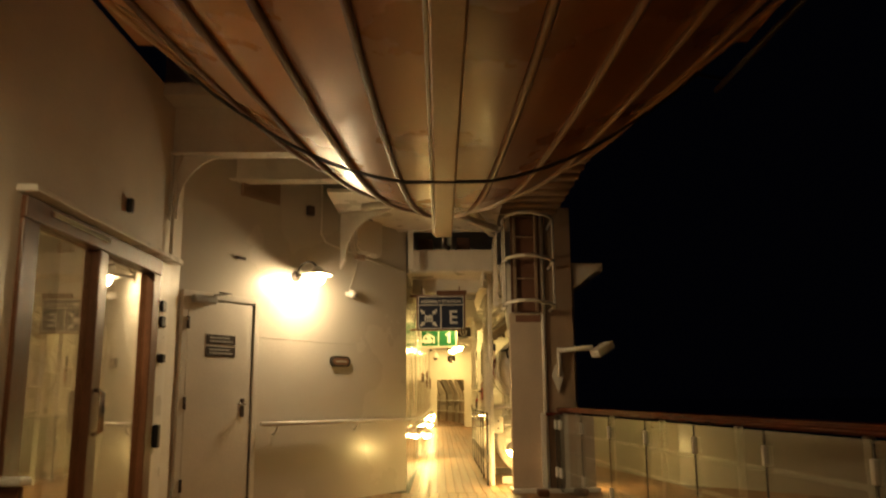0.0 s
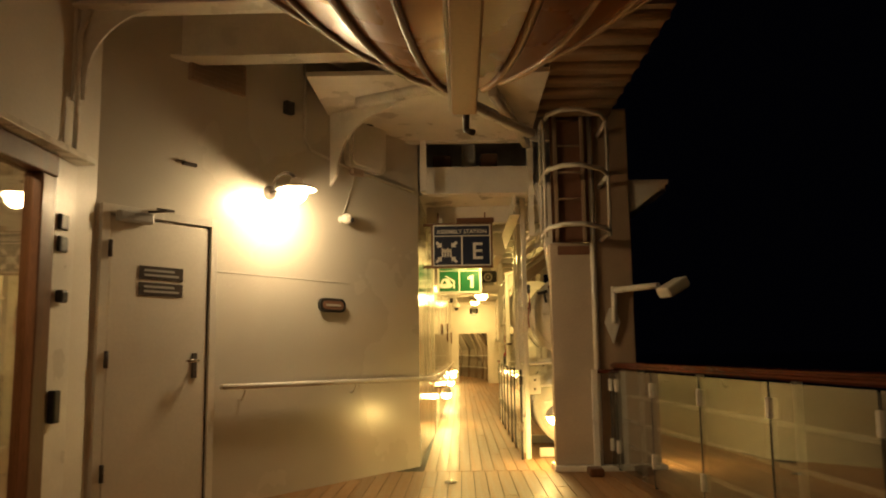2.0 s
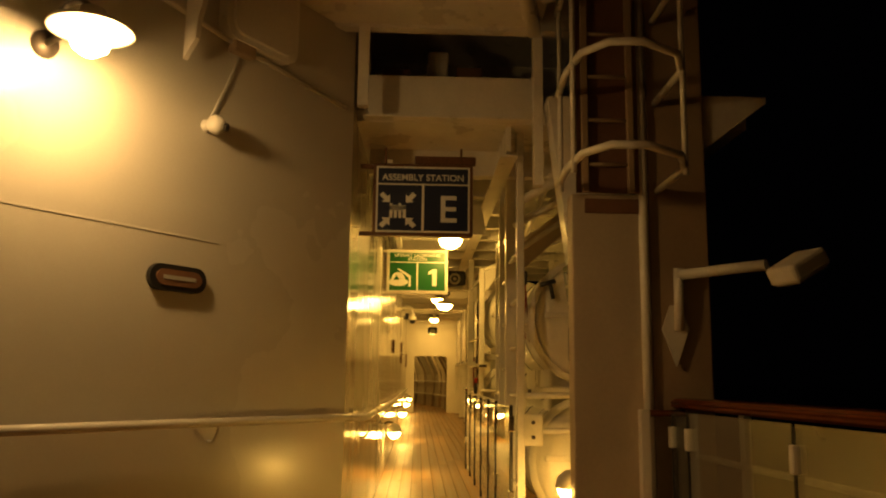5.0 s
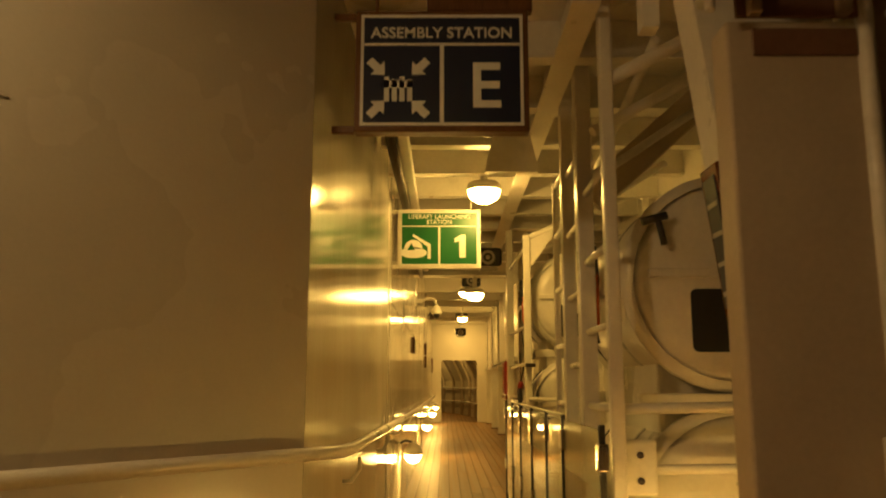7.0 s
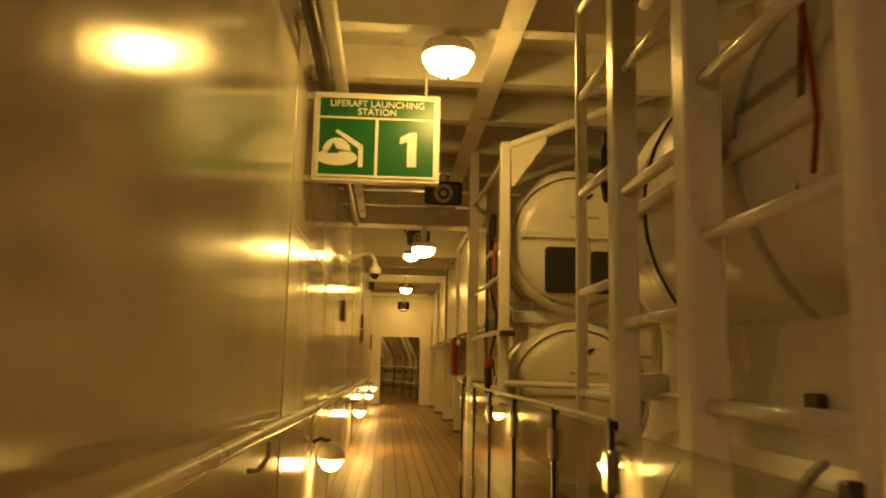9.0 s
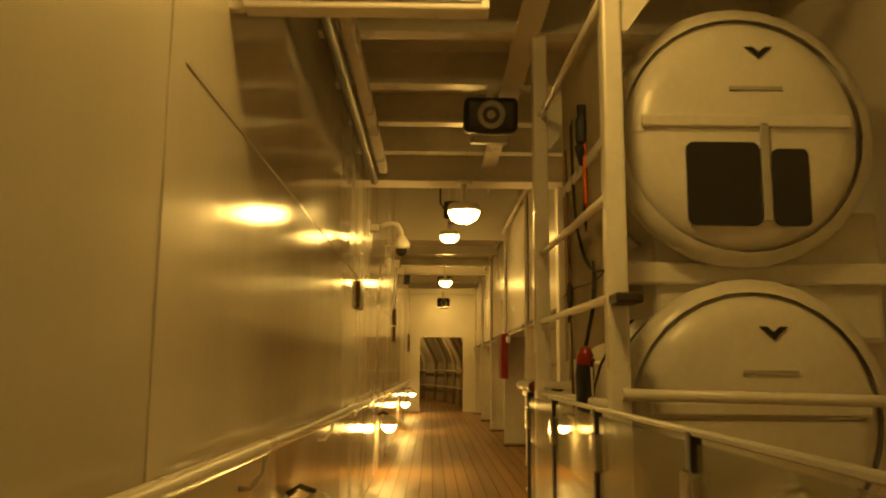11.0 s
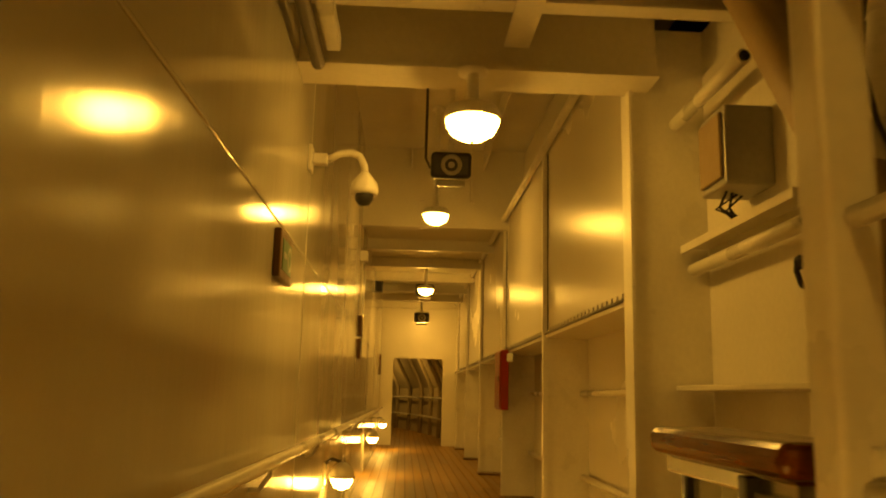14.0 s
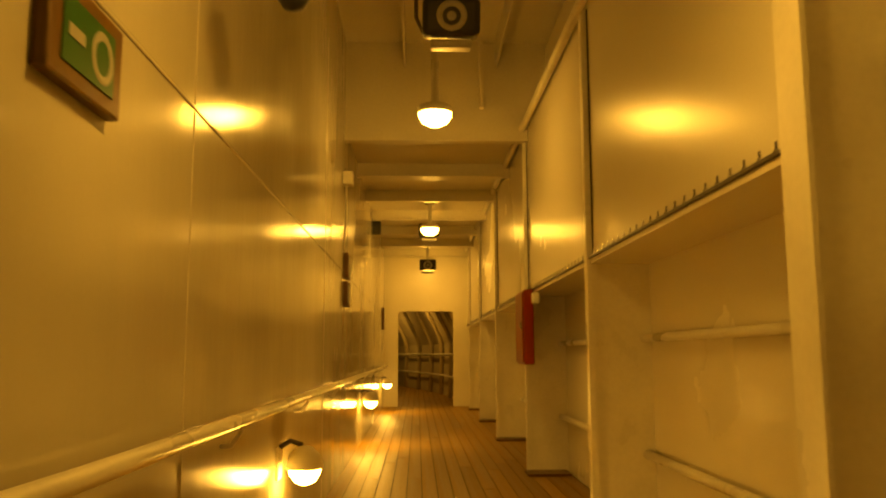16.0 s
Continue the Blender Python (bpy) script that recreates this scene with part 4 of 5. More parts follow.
loudspeaker(0.50, 16.82, 2.55, 2.92)
loudspeaker(0.45, 21.05, 2.84, 3.94)
loudspeaker(0.44, 28.6, 2.86, 3.14)
loudspeaker(0.46, 31.6, 2.68, 3.14)
rod = thing("conduit", "thin dark conduit dropping to a lamp", "conduit")
part("pipe", tube(bmesh.new(), [(0.26, 21.4, 3.86), (0.26, 21.4, 3.0), (0.30, 21.5, 2.95)], 0.012, 6), DARK, rod)
back = thing("deckhead_box", "cream tapered steel box hung under the deckhead", "box", at=pose(0.452, 12.95, 2.475))
part("case", prism(bmesh.new(), [(-0.168, 0.0), (0.168, 0.0), (0.165, 0.02), (0.112, 0.27), (0.085, 0.30), (-0.085, 0.30), (-0.112, 0.27), (-0.165, 0.02)], 0.10, pose(0, 0.05, 0, 6) @ FACE), STEEL, back)
part("hanger", tube(bmesh.new(), [(0, 0, 0.29), (0, 0, 0.445)], 0.010, 6), DARK, back)
part("latch", block((-0.17, -0.06, 0.22), (-0.118, -0.02, 0.29), 0.006), DARK, back)

dome = thing("dome_camera", "white dome camera on a curved wall bracket", "camera", at=pose(X0, 19.22, 2.305))
part("wall_plate", block((0, -0.05, -0.07), (0.02, 0.05, 0.07), 0.005), STEEL, dome)
part("box", block((0.02, -0.03, -0.03), (0.10, 0.03, 0.03), 0.008), STEEL, dome)
part("arm", tube(bmesh.new(), [(0.10, 0, 0.0), (0.16, 0, 0.035), (0.22, 0, 0.045), (0.27, 0, 0.025), (0.295, 0, -0.03), (0.30, 0, -0.08)], 0.020, 10), STEEL, dome)
part("hood", lathe(bmesh.new(), [(0.02, 0.0), (0.035, -0.02), (0.068, -0.06), (0.075, -0.10), (0.070, -0.125), (0.05, -0.125)], pose(0.30, 0, -0.06), 20), STEEL, dome)
part("dome_glass", lathe(bmesh.new(), [(0.05, -0.125), (0.047, -0.155), (0.03, -0.18), (0, -0.188)], pose(0.30, 0, -0.06), 16), BLACK, dome, "dark dome")

picture = thing("framed_notice", "brown framed green safety notice on the bulkhead", "notice", at=pose(X0, 18.47, 1.54))
part("picture_frame", block((0.0, -0.17, 0.0), (0.03, 0.17, 0.20), 0.006), BROWN, picture)
face = part("notice_face", block((0.0302, -0.12, 0.035), (0.033, 0.12, 0.165)), GREEN, picture)
part("ring_mark", lathe(bmesh.new(), [(0.036, 0.0), (0.04, 0.002), (0.050, 0.002), (0.054, 0.0)], pose(0.033, 0.06, 0.10, 0, 90, 0), 20), GREY, face)
part("arrow_mark", block((0.0332, -0.10, 0.088), (0.035, -0.03, 0.112)), GREY, face)
for y, z, hh in ((24.4, 1.74, 0.23), (24.35, 1.48, 0.22), (32.3, 1.5, 0.42)):
    board = thing("notice_board", "dark framed notice on the cream bulkhead", "notice", "bulkhead notices", pose(X0, y, z))
    part("picture_frame", block((0, -0.17, 0), (0.035, 0.17, hh), 0.006), BROWN, board)
    part("notice_face", block((0.0352, -0.14, 0.03), (0.038, 0.14, hh - 0.03)), GREY, board)
bellbox = thing("alarm_horn", "dark alarm horn fixed high on the bulkhead", "alarm", at=pose(X0, 28.8, 2.82))
part("case", block((0, -0.08, 0), (0.12, 0.08, 0.3), 0.02), BLACK, bellbox)
jbox = thing("junction_box", "cream junction box with a cable on the bulkhead", "box", at=pose(X0, 24.0, 2.55))
part("case", block((0, -0.07, 0), (0.09, 0.07, 0.12), 0.01), STEEL, jbox)
part("cable", tube(bmesh.new(), [(0.03, 0, 0), (0.03, 0.0, -0.3), (0.01, 0.0, -0.6)], 0.01, 6), STEEL, jbox)


def low_lamp(y, x=X0, z=0.50, face=1):
    lamp = thing("low_lamp", "lit low-level wall lamp with hooded half-dome glass", "lamp", "low lamps below the handrail", pose(x, y, z, 0, 0, 0 if face > 0 else 180))
    part("wall_plate", block((0, -0.06, -0.05), (0.015, 0.06, 0.10), 0.005), STEEL, lamp)
    part("arm", tube(bmesh.new(), [(0.01, 0, 0.10), (0.06, 0, 0.13), (0.12, 0, 0.11)], 0.013, 8), DARK, lamp)
    part("hood", lathe(bmesh.new(), [(0, 0.11), (0.03, 0.105), (0.075, 0.065), (0.09, 0.01), (0.088, 0.0), (0.07, 0.05), (0.0, 0.09)], pose(0.13, 0, 0), 18), STEEL, lamp)
    part("lamp_glass", lathe(bmesh.new(), [(0.078, 0.0), (0.074, -0.035), (0.05, -0.07), (0.02, -0.085), (0, -0.088)], pose(0.13, 0, 0.01), 16), LOWBULB, lamp, "glowing glass")
    return lamp


for y in (15.58, 20.9, 26.3, 31.4):
    low_lamp(y)
low_lamp(10.72, 1.08, 0.50, -1)


# ---- liferaft racks on the outboard side ----
def bar(parent, name, a, b, r=0.02, mat_=STEEL):
    return part(name, tube(bmesh.new(), [a, b], r, 8), mat_, parent)


XR = 0.72
rack = thing("raft_rack", "cream steel tube rack holding liferaft canisters", "rack")
for y, w2, top in ((11.28, 0.028, 2.95), (11.88, 0.04, 2.95), (12.42, 0.035, 2.95), (12.9, 0.018, 2.4)):
    part("post", block((XR - w2, y - w2, 0), (XR + w2, y + w2, top), 0.008, seg=2), STEEL, rack)
for a, b, zs in ((11.28, 11.88, (1.04, 1.385, 1.72, 2.06)), (11.88, 12.42, (1.235, 1.60, 1.95, 2.30)), (12.42, 12.9, (1.03, 1.36, 1.70, 2.04, 2.36))):
    for z in zs:
        bar(rack, "rung", (XR, a, z), (XR, b, z), 0.016)
bar(rack, "cross_bar", (XR, 11.30, 1.04), (1.75, 11.30, 1.06), 0.022)
bar(rack, "cross_bar", (XR + 0.1, 11.34, 0.80), (1.75, 11.34, 0.81), 0.02)
bar(rack, "cross_bar", (XR, 12.9, 1.03), (1.75, 12.9, 1.03), 0.02)
bar(rack, "brace", (XR, 11.28, 2.42), (1.5, 11.5, 2.9), 0.03)
bar(rack, "brace", (XR, 11.6, 2.30), (1.65, 11.9, 2.88), 0.025)
for y, z0, z1 in ((11.9, 2.12, 2.62), (12.1, 2.35, 2.88), (12.42, 2.22, 2.70), (12.9, 2.08, 2.55)):
    bar(rack, "brace", (XR, y, z0), (1.45, y + 0.1, z1), 0.022)
bar(rack, "top_rail", (0.95, 11.3, 2.62), (0.95, 12.9, 2.40), 0.022)
for y in (11.5, 12.85):
    part("cradle", block((0.86, y - 0.03, 0), (1.70, y + 0.03, 0.10), 0.008), STEEL, rack)
    part("cradle", block((0.86, y - 0.03, 1.02), (1.70, y + 0.03, 1.10), 0.008), STEEL, rack)
    part("back_post", block((1.76, y - 0.03, 0), (1.82, y + 0.03, 2.92), 0.006, seg=1), STEEL, rack)
plate = part("lug_plate", block((0.74, 11.30, 0.70), (0.88, 11.325, 0.92), 0.015), STEEL, rack)
for z in (0.76, 0.86):
    part("bolt", lathe(bmesh.new(), [(0, 0.012), (0.014, 0.012), (0.014, 0)], pose(0.81, 11.30, z, 90, 0, 0), 8), DARK, plate)
chute = part("sloping_plate", block((-0.02, 0, -0.08), (1.3, 0.04, 0.08), 0.008, pose(0.80, 12.05, 2.1, 0, -42, 0)), HOUSE, rack, "drab sloping steel beam")

rack = thing("raft_rack", "cream steel tube rack with gusseted corners holding canisters", "rack")
for xp, y, w2, top in ((XR, 14.72, 0.03, 2.40), (0.685, 16.08, 0.035, 2.92)):
    part("post", block((xp - w2, y - w2, 0), (xp + w2, y + w2, top), 0.008), STEEL, rack)
    part("back_post", block((1.72, y - 0.03, 0), (1.78, y + 0.03, 2.92), 0.006, seg=1), STEEL, rack)
    bar(rack, "top_bar", (xp, y, 2.37), (1.75, y, 2.80), 0.026)
    part("gusset", prism(bmesh.new(), [(0, 0), (0.0, -0.22), (0.03, -0.22), (0.22, 0.05), (0.22, 0.09)], 0.012, pose(xp + 0.02, y, 2.36) @ FACE), STEEL, rack)
    bar(rack, "cross_bar", (xp, y - 0.035, 1.02), (1.75, y - 0.035, 1.0), 0.018)
for z in (0.985, 1.31, 1.63, 2.30):
    bar(rack, "rung", (XR, 14.72, z), (0.685, 16.08, z), 0.015)
for y in (14.95, 15.5):
    for z in (0.45, 1.37):
        part("cradle", block((0.80, y - 0.03, z), (1.72, y + 0.03, z + 0.07), 0.008), STEEL, rack)
part("side_plate", block((0.735, 14.765, 0.96), (0.747, 14.97, 2.34), 0.004, seg=1), GRP, rack, "pale upright plate beside the canisters")
part("wedge_clip", block((XR - 0.03, 14.60, 1.28), (XR + 0.05, 14.70, 1.31), 0.006), DARK, rack)


def canister(x, y, z, r, length, label_on=True):
    can = thing("liferaft_canister", "white fibreglass liferaft canister lying in its rack", "liferaft", "liferaft canisters", pose(x, y, z))
    prof = [(0, 0.0), (r * 0.70, 0.0), (r * 0.86, 0.02), (r * 0.96, 0.08), (r, 0.20), (r, length - 0.2), (r * 0.96, length - 0.08), (r * 0.86, length - 0.02), (r * 0.7, length), (0, length)]
    part("upper_shell", lathe(bmesh.new(), prof, pose(0, 0, 0, -90, 0, 0) @ pose(0, 0, 0, 0, 0, 180), 24, 0.5), GRP, can)
    part("lower_shell", lathe(bmesh.new(), prof, pose(0, 0, -0.004, -90, 0, 0), 24, 0.5), GRP, can)
    part("shell_core", lathe(bmesh.new(), [(0, 0.01)] + [(q * 0.985, min(max(t, 0.012), length - 0.012)) for q, t in prof[1:-1]] + [(0, length - 0.01)], ALONG_Y, 24), GRP, can)
    part("end_ring", lathe(bmesh.new(), [(r * 0.93, 0.03), (r * 1.03, 0.05), (r * 1.03, 0.10), (r * 0.99, 0.12)], ALONG_Y, 32), GRP, can)
    part("flange", block((-r - 0.02, 0.12, -0.022), (r + 0.02, length - 0.12, 0.022), 0.008), GRP, can)
    part("end_band", block((-r * 0.8, -0.012, 0.01), (r * 0.8, 0.02, 0.05), 0.006), GRP, can)
    for k, e in ((0.3, 0.018), (0.72, 0.008)):
        part("strap", lathe(bmesh.new(), [(r + 0.001, length * k - e), (r + 0.007, length * k - e), (r + 0.007, length * k + e), (r + 0.001, length * k + e)], ALONG_Y, 32), GREY if k < 0.5 else RUBBER, can)
    if label_on:
        part("label", prism(bmesh.new(), rounded(-0.20, -0.31, 0.035, -0.04, 0.025), 0.007, pose(0, -0.001, 0) @ FACE), BLACK, can, "black label")
        part("label", prism(bmesh.new(), rounded(0.075, -0.31, 0.19, -0.06, 0.02), 0.007, pose(0, -0.001, 0) @ FACE), BLACK, can, "black label")
        part("end_strap", block((0.04, -0.012, -r * 0.7), (0.066, -0.002, r * 0.06), 0.002, seg=1), GREY, can)
    part("print_line", block((-0.05, -0.006, r * 0.32), (0.12, -0.001, r * 0.35)), GREY, can)
    mk = part("mark", prism(bmesh.new(), [(0, -0.02), (0.045, 0.02), (0.02, 0.02), (0, 0.003), (-0.02, 0.02), (-0.045, 0.02)], 0.006, pose(0.05, 0.0, r * 0.62) @ FACE), BLACK, can)
    return can


stow = thing("stowage_box", "cream steel stowage box between the canisters", "box")
part("case", block((0.98, 11.62, 0.86), (1.70, 12.88, 1.30), 0.02), GRP, stow)
part("lid", block((0.95, 11.60, 1.025), (1.72, 12.90, 1.04), 0.005), GRP, stow)
for y in (11.9, 12.6):
    part("latch", block((0.955, y - 0.03, 1.0), (0.979, y + 0.03, 1.07), 0.006), DARK, stow)
canister(1.29, 11.45, 1.585, 0.47, 1.5)
canister(1.29, 11.45, 0.575, 0.47, 1.5, False)
canister(1.17, 14.80, 1.85, 0.42, 1.05)
canister(1.17, 14.80, 0.945, 0.42, 0.62, False)
stow = thing("stowage_box", "cream steel stowage box between the canisters", "box")
part("case", block((0.90, 14.95, 1.18), (1.66, 15.55, 1.62), 0.02), GRP, stow)
part("lid", block((0.88, 14.93, 1.40), (1.68, 15.57, 1.43), 0.006), GRP, stow)

# straps, slings and gear on the racks
for y, z, x in ((11.95, 1.60, 0.77), (12.75, 1.66, 0.77), (15.24, 1.86, 0.725)):
    sling = thing("release_sling", "orange webbing and black release hook hanging on the rack", "sling", "release slings", pose(x, y, z, 0, 0, 65))
    part("hook", tube(bmesh.new(), [(0, 0, 0.22), (0.02, 0, 0.12), (0.05, 0, 0.05), (0.0, 0, 0.0), (-0.04, 0, 0.05)], 0.018, 8), BLACK, sling)
    part("shackle", block((-0.03, -0.02, 0.06), (0.035, 0.02, 0.17), 0.015), BLACK, sling)
    part("webbing", prism(bmesh.new(), [(-0.01, 0.1), (-0.03, -0.02), (-0.015, -0.16), (0.012, -0.18), (0.018, -0.05), (0.02, 0.08)], 0.010, pose(0.0, -0.01, 0) @ FACE), ORANGE, sling)
    part("lanyard", tube(bmesh.new(), [(0.02, 0.0, 0.1), (0.05, 0.0, -0.05), (0.02, 0.0, -0.2), (0.06, 0.0, -0.26)], 0.006, 6), RUBBER, sling)
for y, z, x, tilt in ((11.55, 1.75, 0.79, 20), (12.15, 1.85, 0.80, 40)):
    strap = thing("lashing_strap", "dark lashing strap with red webbing over the canister", "strap", "lashing straps", pose(x, y, z, 0, 0, 70))
    part("webbing", tube(bmesh.new(), [(0.0, 0, 0.14), (0.03, 0, 0.02), (-0.02, 0, -0.12), (-0.06, 0, -0.22), (0.0, 0, -0.30)], 0.006, 6), RED, strap)
    part("buckle", block((-0.025, -0.015, 0.10), (0.03, 0.02, 0.20), 0.008), BLACK, strap)
    part("tail", tube(bmesh.new(), [(0.03, 0, 0.02), (0.10, 0, -0.15), (0.16, 0, -0.32)], 0.007, 5), MACHINE, strap)
rope = thing("painter_rope", "black cable curving round the canister flank", "rope")
part("rope", tube(bmesh.new(), [(0.80, 15.60, 2.30), (0.737, 15.53, 2.08)] + [(0.735, y, z) for y, z in arc(15.0, 1.92, 0.5, 0, -90, 12)] + [(0.74, 14.86, 1.40), (0.746, 14.72, 1.39)], 0.006, 6), RUBBER, rope)
rope = thing("hanging_line", "brown line hanging down the rack beside the canisters", "rope")
part("line", tube(bmesh.new(), [(0.735, 15.66, 2.02), (0.735, 15.62, 1.72), (0.73, 15.58, 1.44), (0.73, 15.56, 1.12), (0.73, 15.52, 0.92)], 0.006, 6), MACHINE, rope)
part("loop", tube(bmesh.new(), [(0.73, 15.58 + 0.03 * math.sin(k * 0.7), 1.44 - 0.05 + 0.05 * math.cos(k * 0.7)) for k in range(10)], 0.007, 6), RUBBER, rope)
cover = thing("canvas_cover", "drab canvas cover hanging over the liferaft flank", "cover")
bm = bmesh.new()
rows = []
for i in range(19):
    y = 14.975 + 0.045 * i
    foot = 1.18 - 0.06 * (i / 18) + 0.005 * math.sin(i * 0.8)
    rows.append([bm.verts.new((0.742 + 0.0045 * math.sin(y * 26) * (0.4 + 0.6 * k / 10) + 0.002 * math.sin(k * 1.3 + i), y, 2.42 + (foot - 2.42) * k / 10)) for k in range(11)])
for p, q in zip(rows, rows[1:]):
    for k in range(10):
        f = bm.faces.new((p[k], p[k + 1], q[k + 1], q[k]))
        f.smooth = True
bmesh.ops.solidify(bm, geom=bm.faces[:], thickness=0.003)
part("sheet", bm, CANVAS, cover)
part("seam", tube(bmesh.new(), [(0.737, y, 1.405 + 0.008 * math.sin(y * 9)) for y in np.linspace(14.98, 15.78, 9)], 0.003, 5), DARK, cover, "dark stitched seam")
hasp = thing("hand_grip", "black T-shaped grip on the canister", "grip", at=pose(0.93, 11.40, 1.80))
part("grip", tube(bmesh.new(), [(-0.05, 0, 0.03), (0.06, 0, 0.06)], 0.018, 8), BLACK, hasp)
part("stem", tube(bmesh.new(), [(0.02, 0, 0.05), (0.045, 0, -0.07)], 0.015, 8), BLACK, hasp)
bag = thing("strap_bundle", "black folded strap bundle with a red top hung on the rack", "strap", at=pose(0.69, 15.09, 1.05))
part("bundle", lathe(bmesh.new(), [(0, -0.15), (0.018, -0.14), (0.028, -0.06), (0.033, 0.02), (0.028, 0.08), (0.015, 0.11), (0.0, 0.115)], pose(0, 0, 0, 14, 0, 0), 12), BLACK, bag)
part("flap", lathe(bmesh.new(), [(0.031, 0.065), (0.028, 0.09), (0.016, 0.118), (0.0, 0.122)], pose(0, 0, 0, 14, 0, 0), 12), RED, bag)
part("webbing", tube(bmesh.new(), [(0, -0.03, 0.12), (0.03, -0.02, 0.25), (0.05, 0.05, 0.42)], 0.007, 6), RUBBER, bag)
for y, z in ((15.42, 1.29), (15.0, 1.12)):
    hook = thing("strap_hook", "small black hook with a grey lanyard on the rack", "hook", "rack hooks", pose(0.70, y, z))
    part("hook", tube(bmesh.new(), [(0, -0.03, 0.0), (0, 0.0, 0.008), (0, 0.02, 0.0), (0, 0.022, -0.02)], 0.004, 6), BLACK, hook)
    part("lanyard", tube(bmesh.new(), [(0, 0.022, -0.02), (0.005, 0.03, -0.12), (0.0, 0.015, -0.24)], 0.004, 6), GREY, hook)

# glass balustrade in front of the racks
bal = thing("glass_balustrade", "frameless glass balustrade with dark clamps and grey cap", "balustrade")
XB = 0.65
ys = (11.25, 12.3, 13.0, 13.85, 14.7, 15.5, 16.3)
for a, b in zip(ys, ys[1:]):
    pane = part("pane", block((XB - 0.005, a + 0.03, 0.08), (XB + 0.005, b - 0.03, 0.96)), GLASS, bal)
    pane.visible_shadow = False
for y in ys:
    post = part("post", block((XB - 0.012, y - 0.014, 0.0), (XB + 0.012, y + 0.014, 0.98), 0.003, seg=1), BLACK, bal)
    for z in (0.30, 0.80):
        part("clamp", block((XB - 0.022, y - 0.03, z), (XB + 0.022, y + 0.03, z + 0.11), 0.008), CHROME, post)
part("cap", block((XB - 0.010, 12.32, 0.972), (XB + 0.010, 15.6, 0.985), 0.003, seg=1), GREY, bal)
part("bar", tube(bmesh.new(), [(XB + 0.05, 11.25, 0.45), (XB + 0.05, 16.8, 0.45)], 0.014, 8), STEEL, bal)
cap = thing("wooden_cap_rail", "short varnished wooden cap rail over glass", "handrail")
part("cap", block((0.63, 16.15, 0.985), (0.80, 16.72, 1.035), 0.02, seg=3), VARNISH, cap)
part("side_bar", block((0.74, 16.61, 0.962), (1.60, 16.63, 0.978), 0.004, seg=1), STEEL, cap)
part("under_bar", block((0.66, 16.18, 0.95), (0.738, 16.70, 0.984), 0.006), CHROME, cap)
pane = part("pane", block((0.69, 16.31, 0.08), (0.70, 16.64, 0.95)), GLASS, cap)
pane.visible_shadow = False
for x, y in ((0.695, 16.67), (0.695, 16.27), (1.58, 16.62)):
    post = part("post", block((x - 0.014, y - 0.014, 0.0), (x + 0.014, y + 0.014, 0.95), 0.004, seg=1), BLACK, cap)
    part("clamp", block((x - 0.024, y - 0.03, 0.78), (x + 0.024, y + 0.03, 0.89), 0.008), CHROME, post)
panel = thing("grey_backing_panel", "grey steel panel at deck level behind the balustrade", "panel")
part("panel", block((1.90, 11.1, 0.0), (1.94, 16.4, 1.0), 0.006), GREY, panel)

# fittings on the outboard bulwark and the plated side
ebox = thing("switch_box", "grey-brown electrical switch box with hanging cables", "box", at=pose(1.58, 18.2, 1.93))
part("case", block((-0.20, -0.12, 0.0), (0.0, 0.14, 0.33), 0.01), GREY, ebox)
part("cover", block((-0.215, -0.10, 0.03), (-0.2005, 0.12, 0.30), 0.004, seg=1), BUFF, ebox)
for k in range(4):
    part("cable", tube(bmesh.new(), [(-0.15 + 0.03 * k, 0.02 * k, 0.0), (-0.17 + 0.05 * (k % 2), 0.02 * k + 0.03, -0.06), (-0.10 + 0.02 * k, 0.05, -0.11)], 0.006, 5), RUBBER, ebox)
cast = thing("davit_casting", "cream steel davit fitting bolted on the slanting brace", "fitting", at=pose(1.42, 17.28, 1.66))
body = [(-0.10, 0.02), (-0.02, -0.05), (0.12, 0.0), (0.16, 0.12), (0.10, 0.24), (-0.05, 0.20), (-0.11, 0.12)]
bm = prism(bmesh.new(), body, 0.15, pose(0, 0.04, 0) @ FACE)
bmesh.ops.bevel(bm, geom=bm.edges[:], offset=0.022, segments=2, affect="EDGES")
part("body", bm, STEEL, cast)
part("neck", tube(bmesh.new(), [(0.05, -0.03, 0.20), (0.08, -0.04, 0.32), (0.10, -0.05, 0.62), (0.10, -0.02, 0.95)], 0.045, 12), STEEL, cast)
part("collar", lathe(bmesh.new(), [(0.048, 0.0), (0.07, 0.01), (0.07, 0.05), (0.048, 0.06)], pose(0.10, -0.05, 0.56), 14), STEEL, cast)
part("cable", tube(bmesh.new(), [(0.02, -0.10, 0.62), (-0.03, -0.12, 0.42), (0.0, -0.13, 0.2), (0.06, -0.12, 0.06)], 0.008, 6), RUBBER, cast)
plug = thing("plug_socket", "brown plug socket with looped black cable", "socket", at=pose(1.57, 17.6, 1.58))
part("socket", tube(bmesh.new(), [(0, 0, 0), (-0.08, 0, 0.02)], 0.04, 10), MACHINE, plug)
part("cable", tube(bmesh.new(), [(-0.06, 0, -0.03)] + [(-0.06 - 0.01 * k, 0.045 * math.sin(k * 0.9), -0.08 - 0.055 * math.cos(k * 0.9)) for k in range(13)], 0.010, 6), RUBBER, plug)
fire = thing("fire_box", "red fire equipment box on the plated side", "fire box", at=pose(X1, 23.9, 0.95))
part("case", block((-0.09, -0.18, 0.0), (-0.005, 0.33, 0.64), 0.012), RED, fire)
part("door", block((-0.103, -0.16, 0.02), (-0.091, 0.31, 0.62), 0.005), RED, fire)
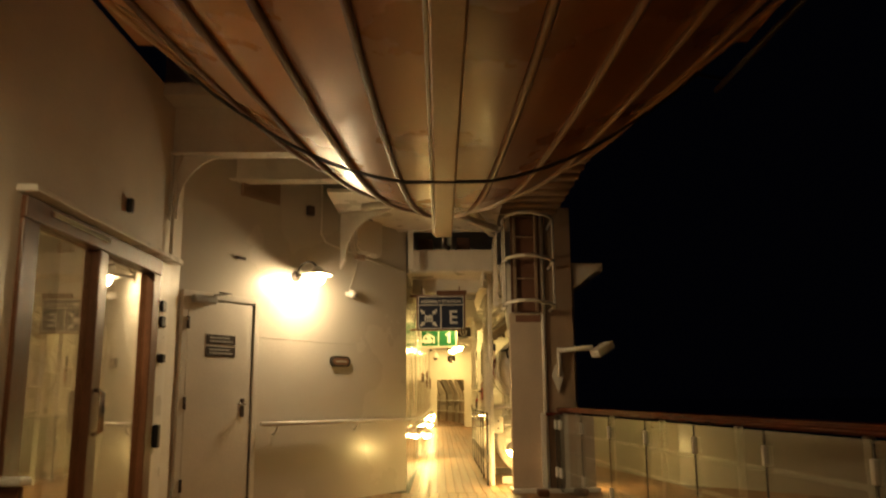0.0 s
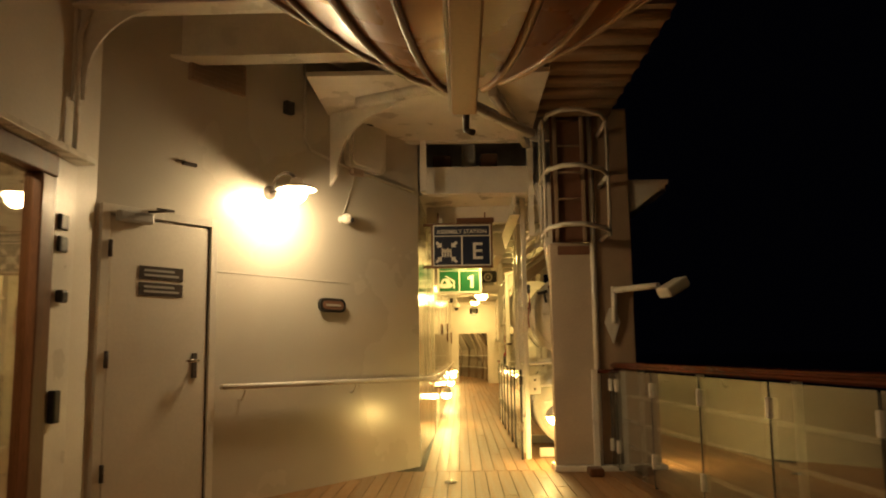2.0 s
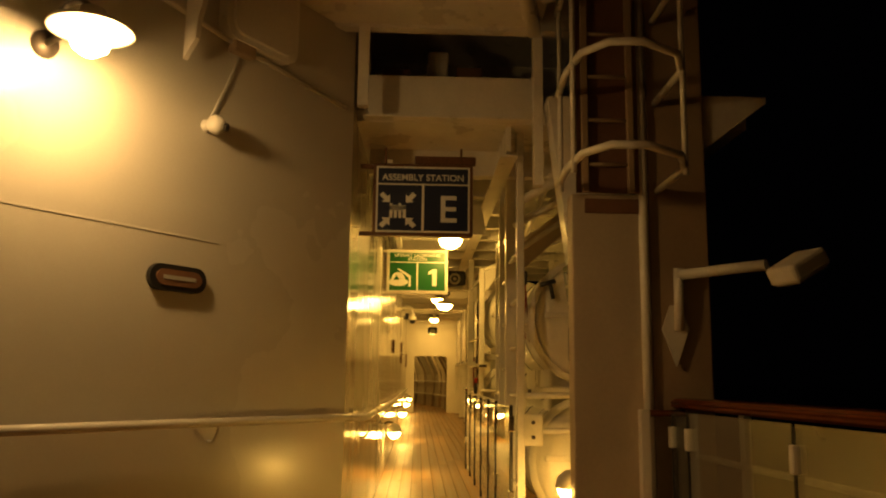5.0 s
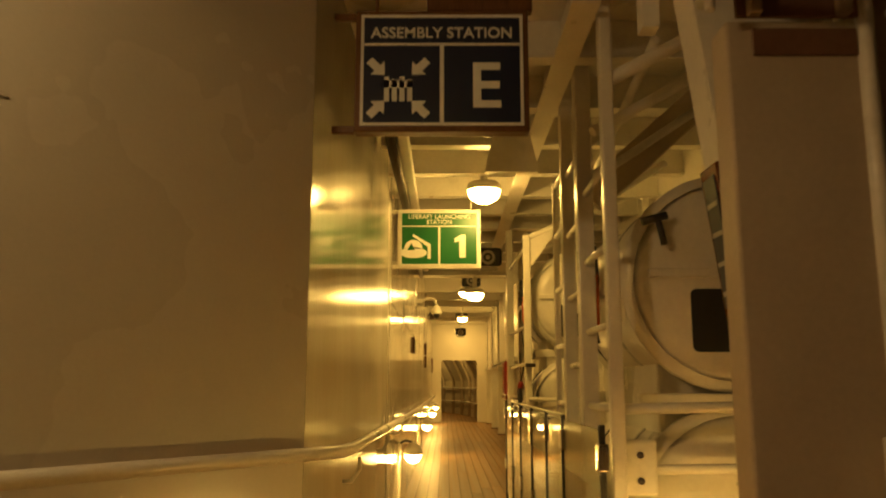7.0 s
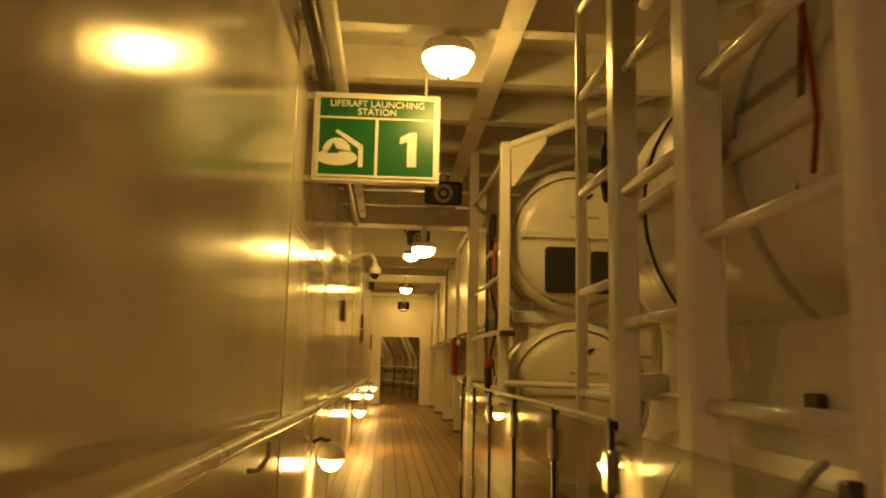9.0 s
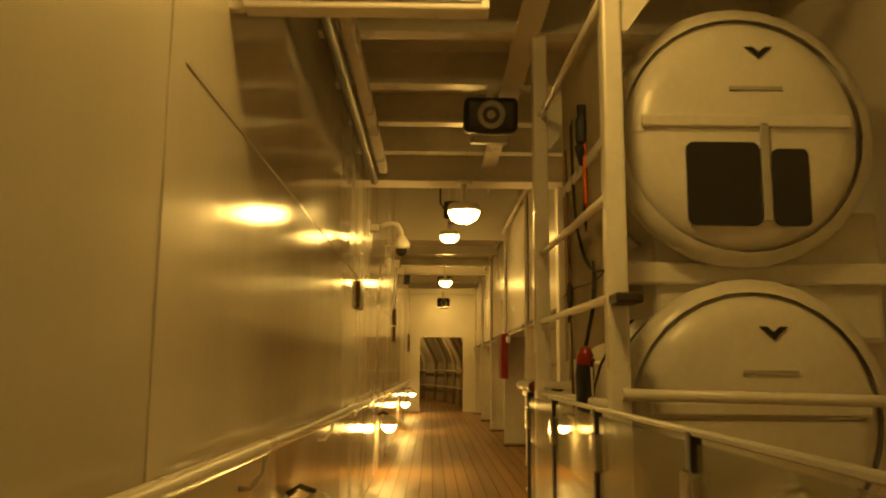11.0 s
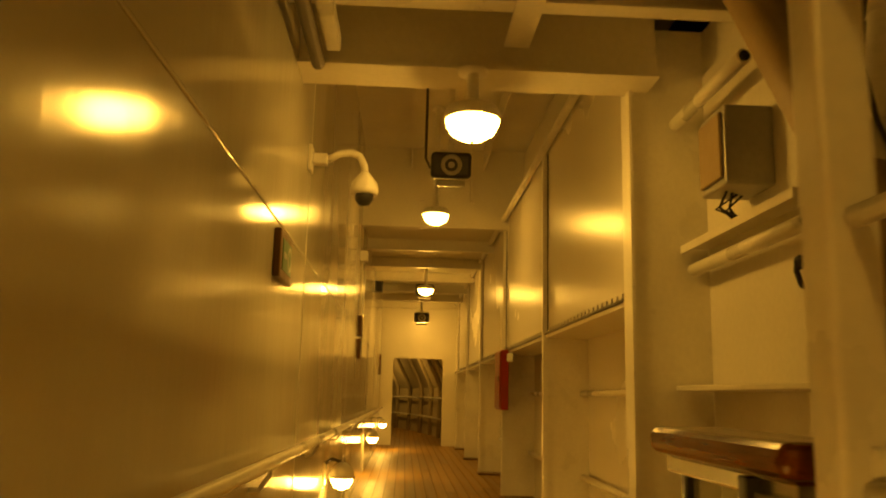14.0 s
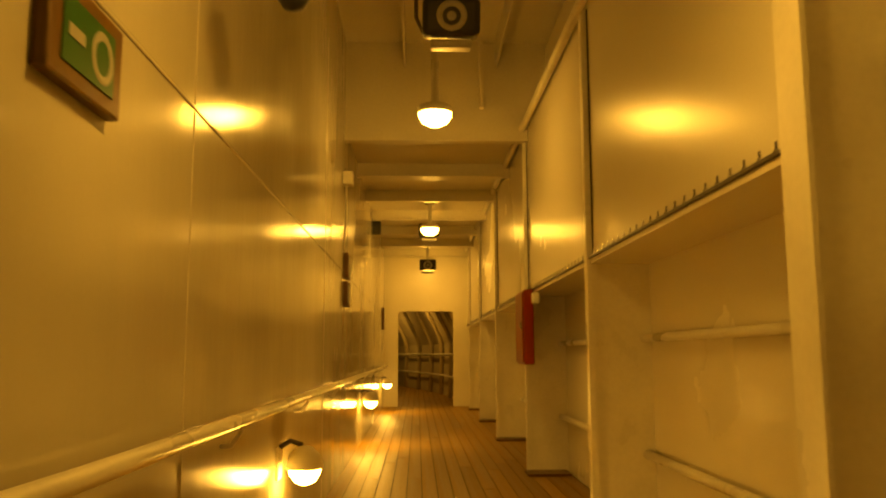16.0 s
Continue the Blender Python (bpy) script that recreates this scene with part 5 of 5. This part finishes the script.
part("latch", block((-0.118, -0.14, 0.30), (-0.104, -0.10, 0.36), 0.004, seg=1), CHROME, fire)
tag = thing("light_tag", "small pale fitting beside the fire box", "fitting", at=pose(X1, 23.45, 1.45))
part("case", block((-0.06, -0.03, 0), (0, 0.03, 0.09), 0.01), PALE, tag)
ext = thing("fire_extinguisher", "red fire extinguisher against the far bulkhead", "extinguisher", at=pose(-0.40, 35.2, 0.85))
part("cylinder", lathe(bmesh.new(), [(0, 0), (0.08, 0.0), (0.085, 0.02), (0.085, 0.42), (0.05, 0.5), (0, 0.52)], None, 16), RED, ext)
part("bracket", block((-0.26, -0.04, 0.2), (-0.08, 0.04, 0.26), 0.006), DARK, ext)

# ---- teak planks, laid along the ship ----
WIDE, GAP = 0.118, 0.007
base = bx(bmesh.new(), (-WIDE / 2 + GAP / 2, 0, -0.006), (WIDE / 2 - GAP / 2, 1, 0.0))
plank_mesh = bpy.data.meshes.new("plank")
base.to_mesh(plank_mesh)
base.free()
plank_mesh.materials.append(TEAK)
rng = random.Random(4)


def lay(x0, x1, y0, y1, length, want):
    n = int((x1 - x0) / WIDE)
    for i in range(n):
        y = y0 - rng.random() * length * 0.8
        while y < y1:
            a, b = max(y, y0), min(y + length, y1)
            if b - a > 0.15 and want:
                ob = new("plank", plank_mesh)
                ob.parent = floor
                ob.matrix_basis = Matrix.Translation((x0 + (i + 0.5) * WIDE, a + 0.003, 0)) @ Matrix.Diagonal((1, b - a - 0.006, 1, 1))
            y += length


lay(X0, 1.65, 10.45, 33.0, 5.0, True)
lay(-2.5, 1.9, 6.0, 10.45, 4.6, True)
lay(X0, 1.2, 33.0, 44.0, 5.5, True)
rest = bmesh.new()
for i in range(int(4.9 / WIDE)):
    x = -2.5 + (i + 0.5) * WIDE
    for y in (-5.9, -2.0, 1.9):
        bx(rest, (x - WIDE / 2 + GAP / 2, y, -0.006), (x + WIDE / 2 - GAP / 2, y + 3.89, 0.0))
tagged(part("planking", rest, TEAK, floor), kind="stuff")
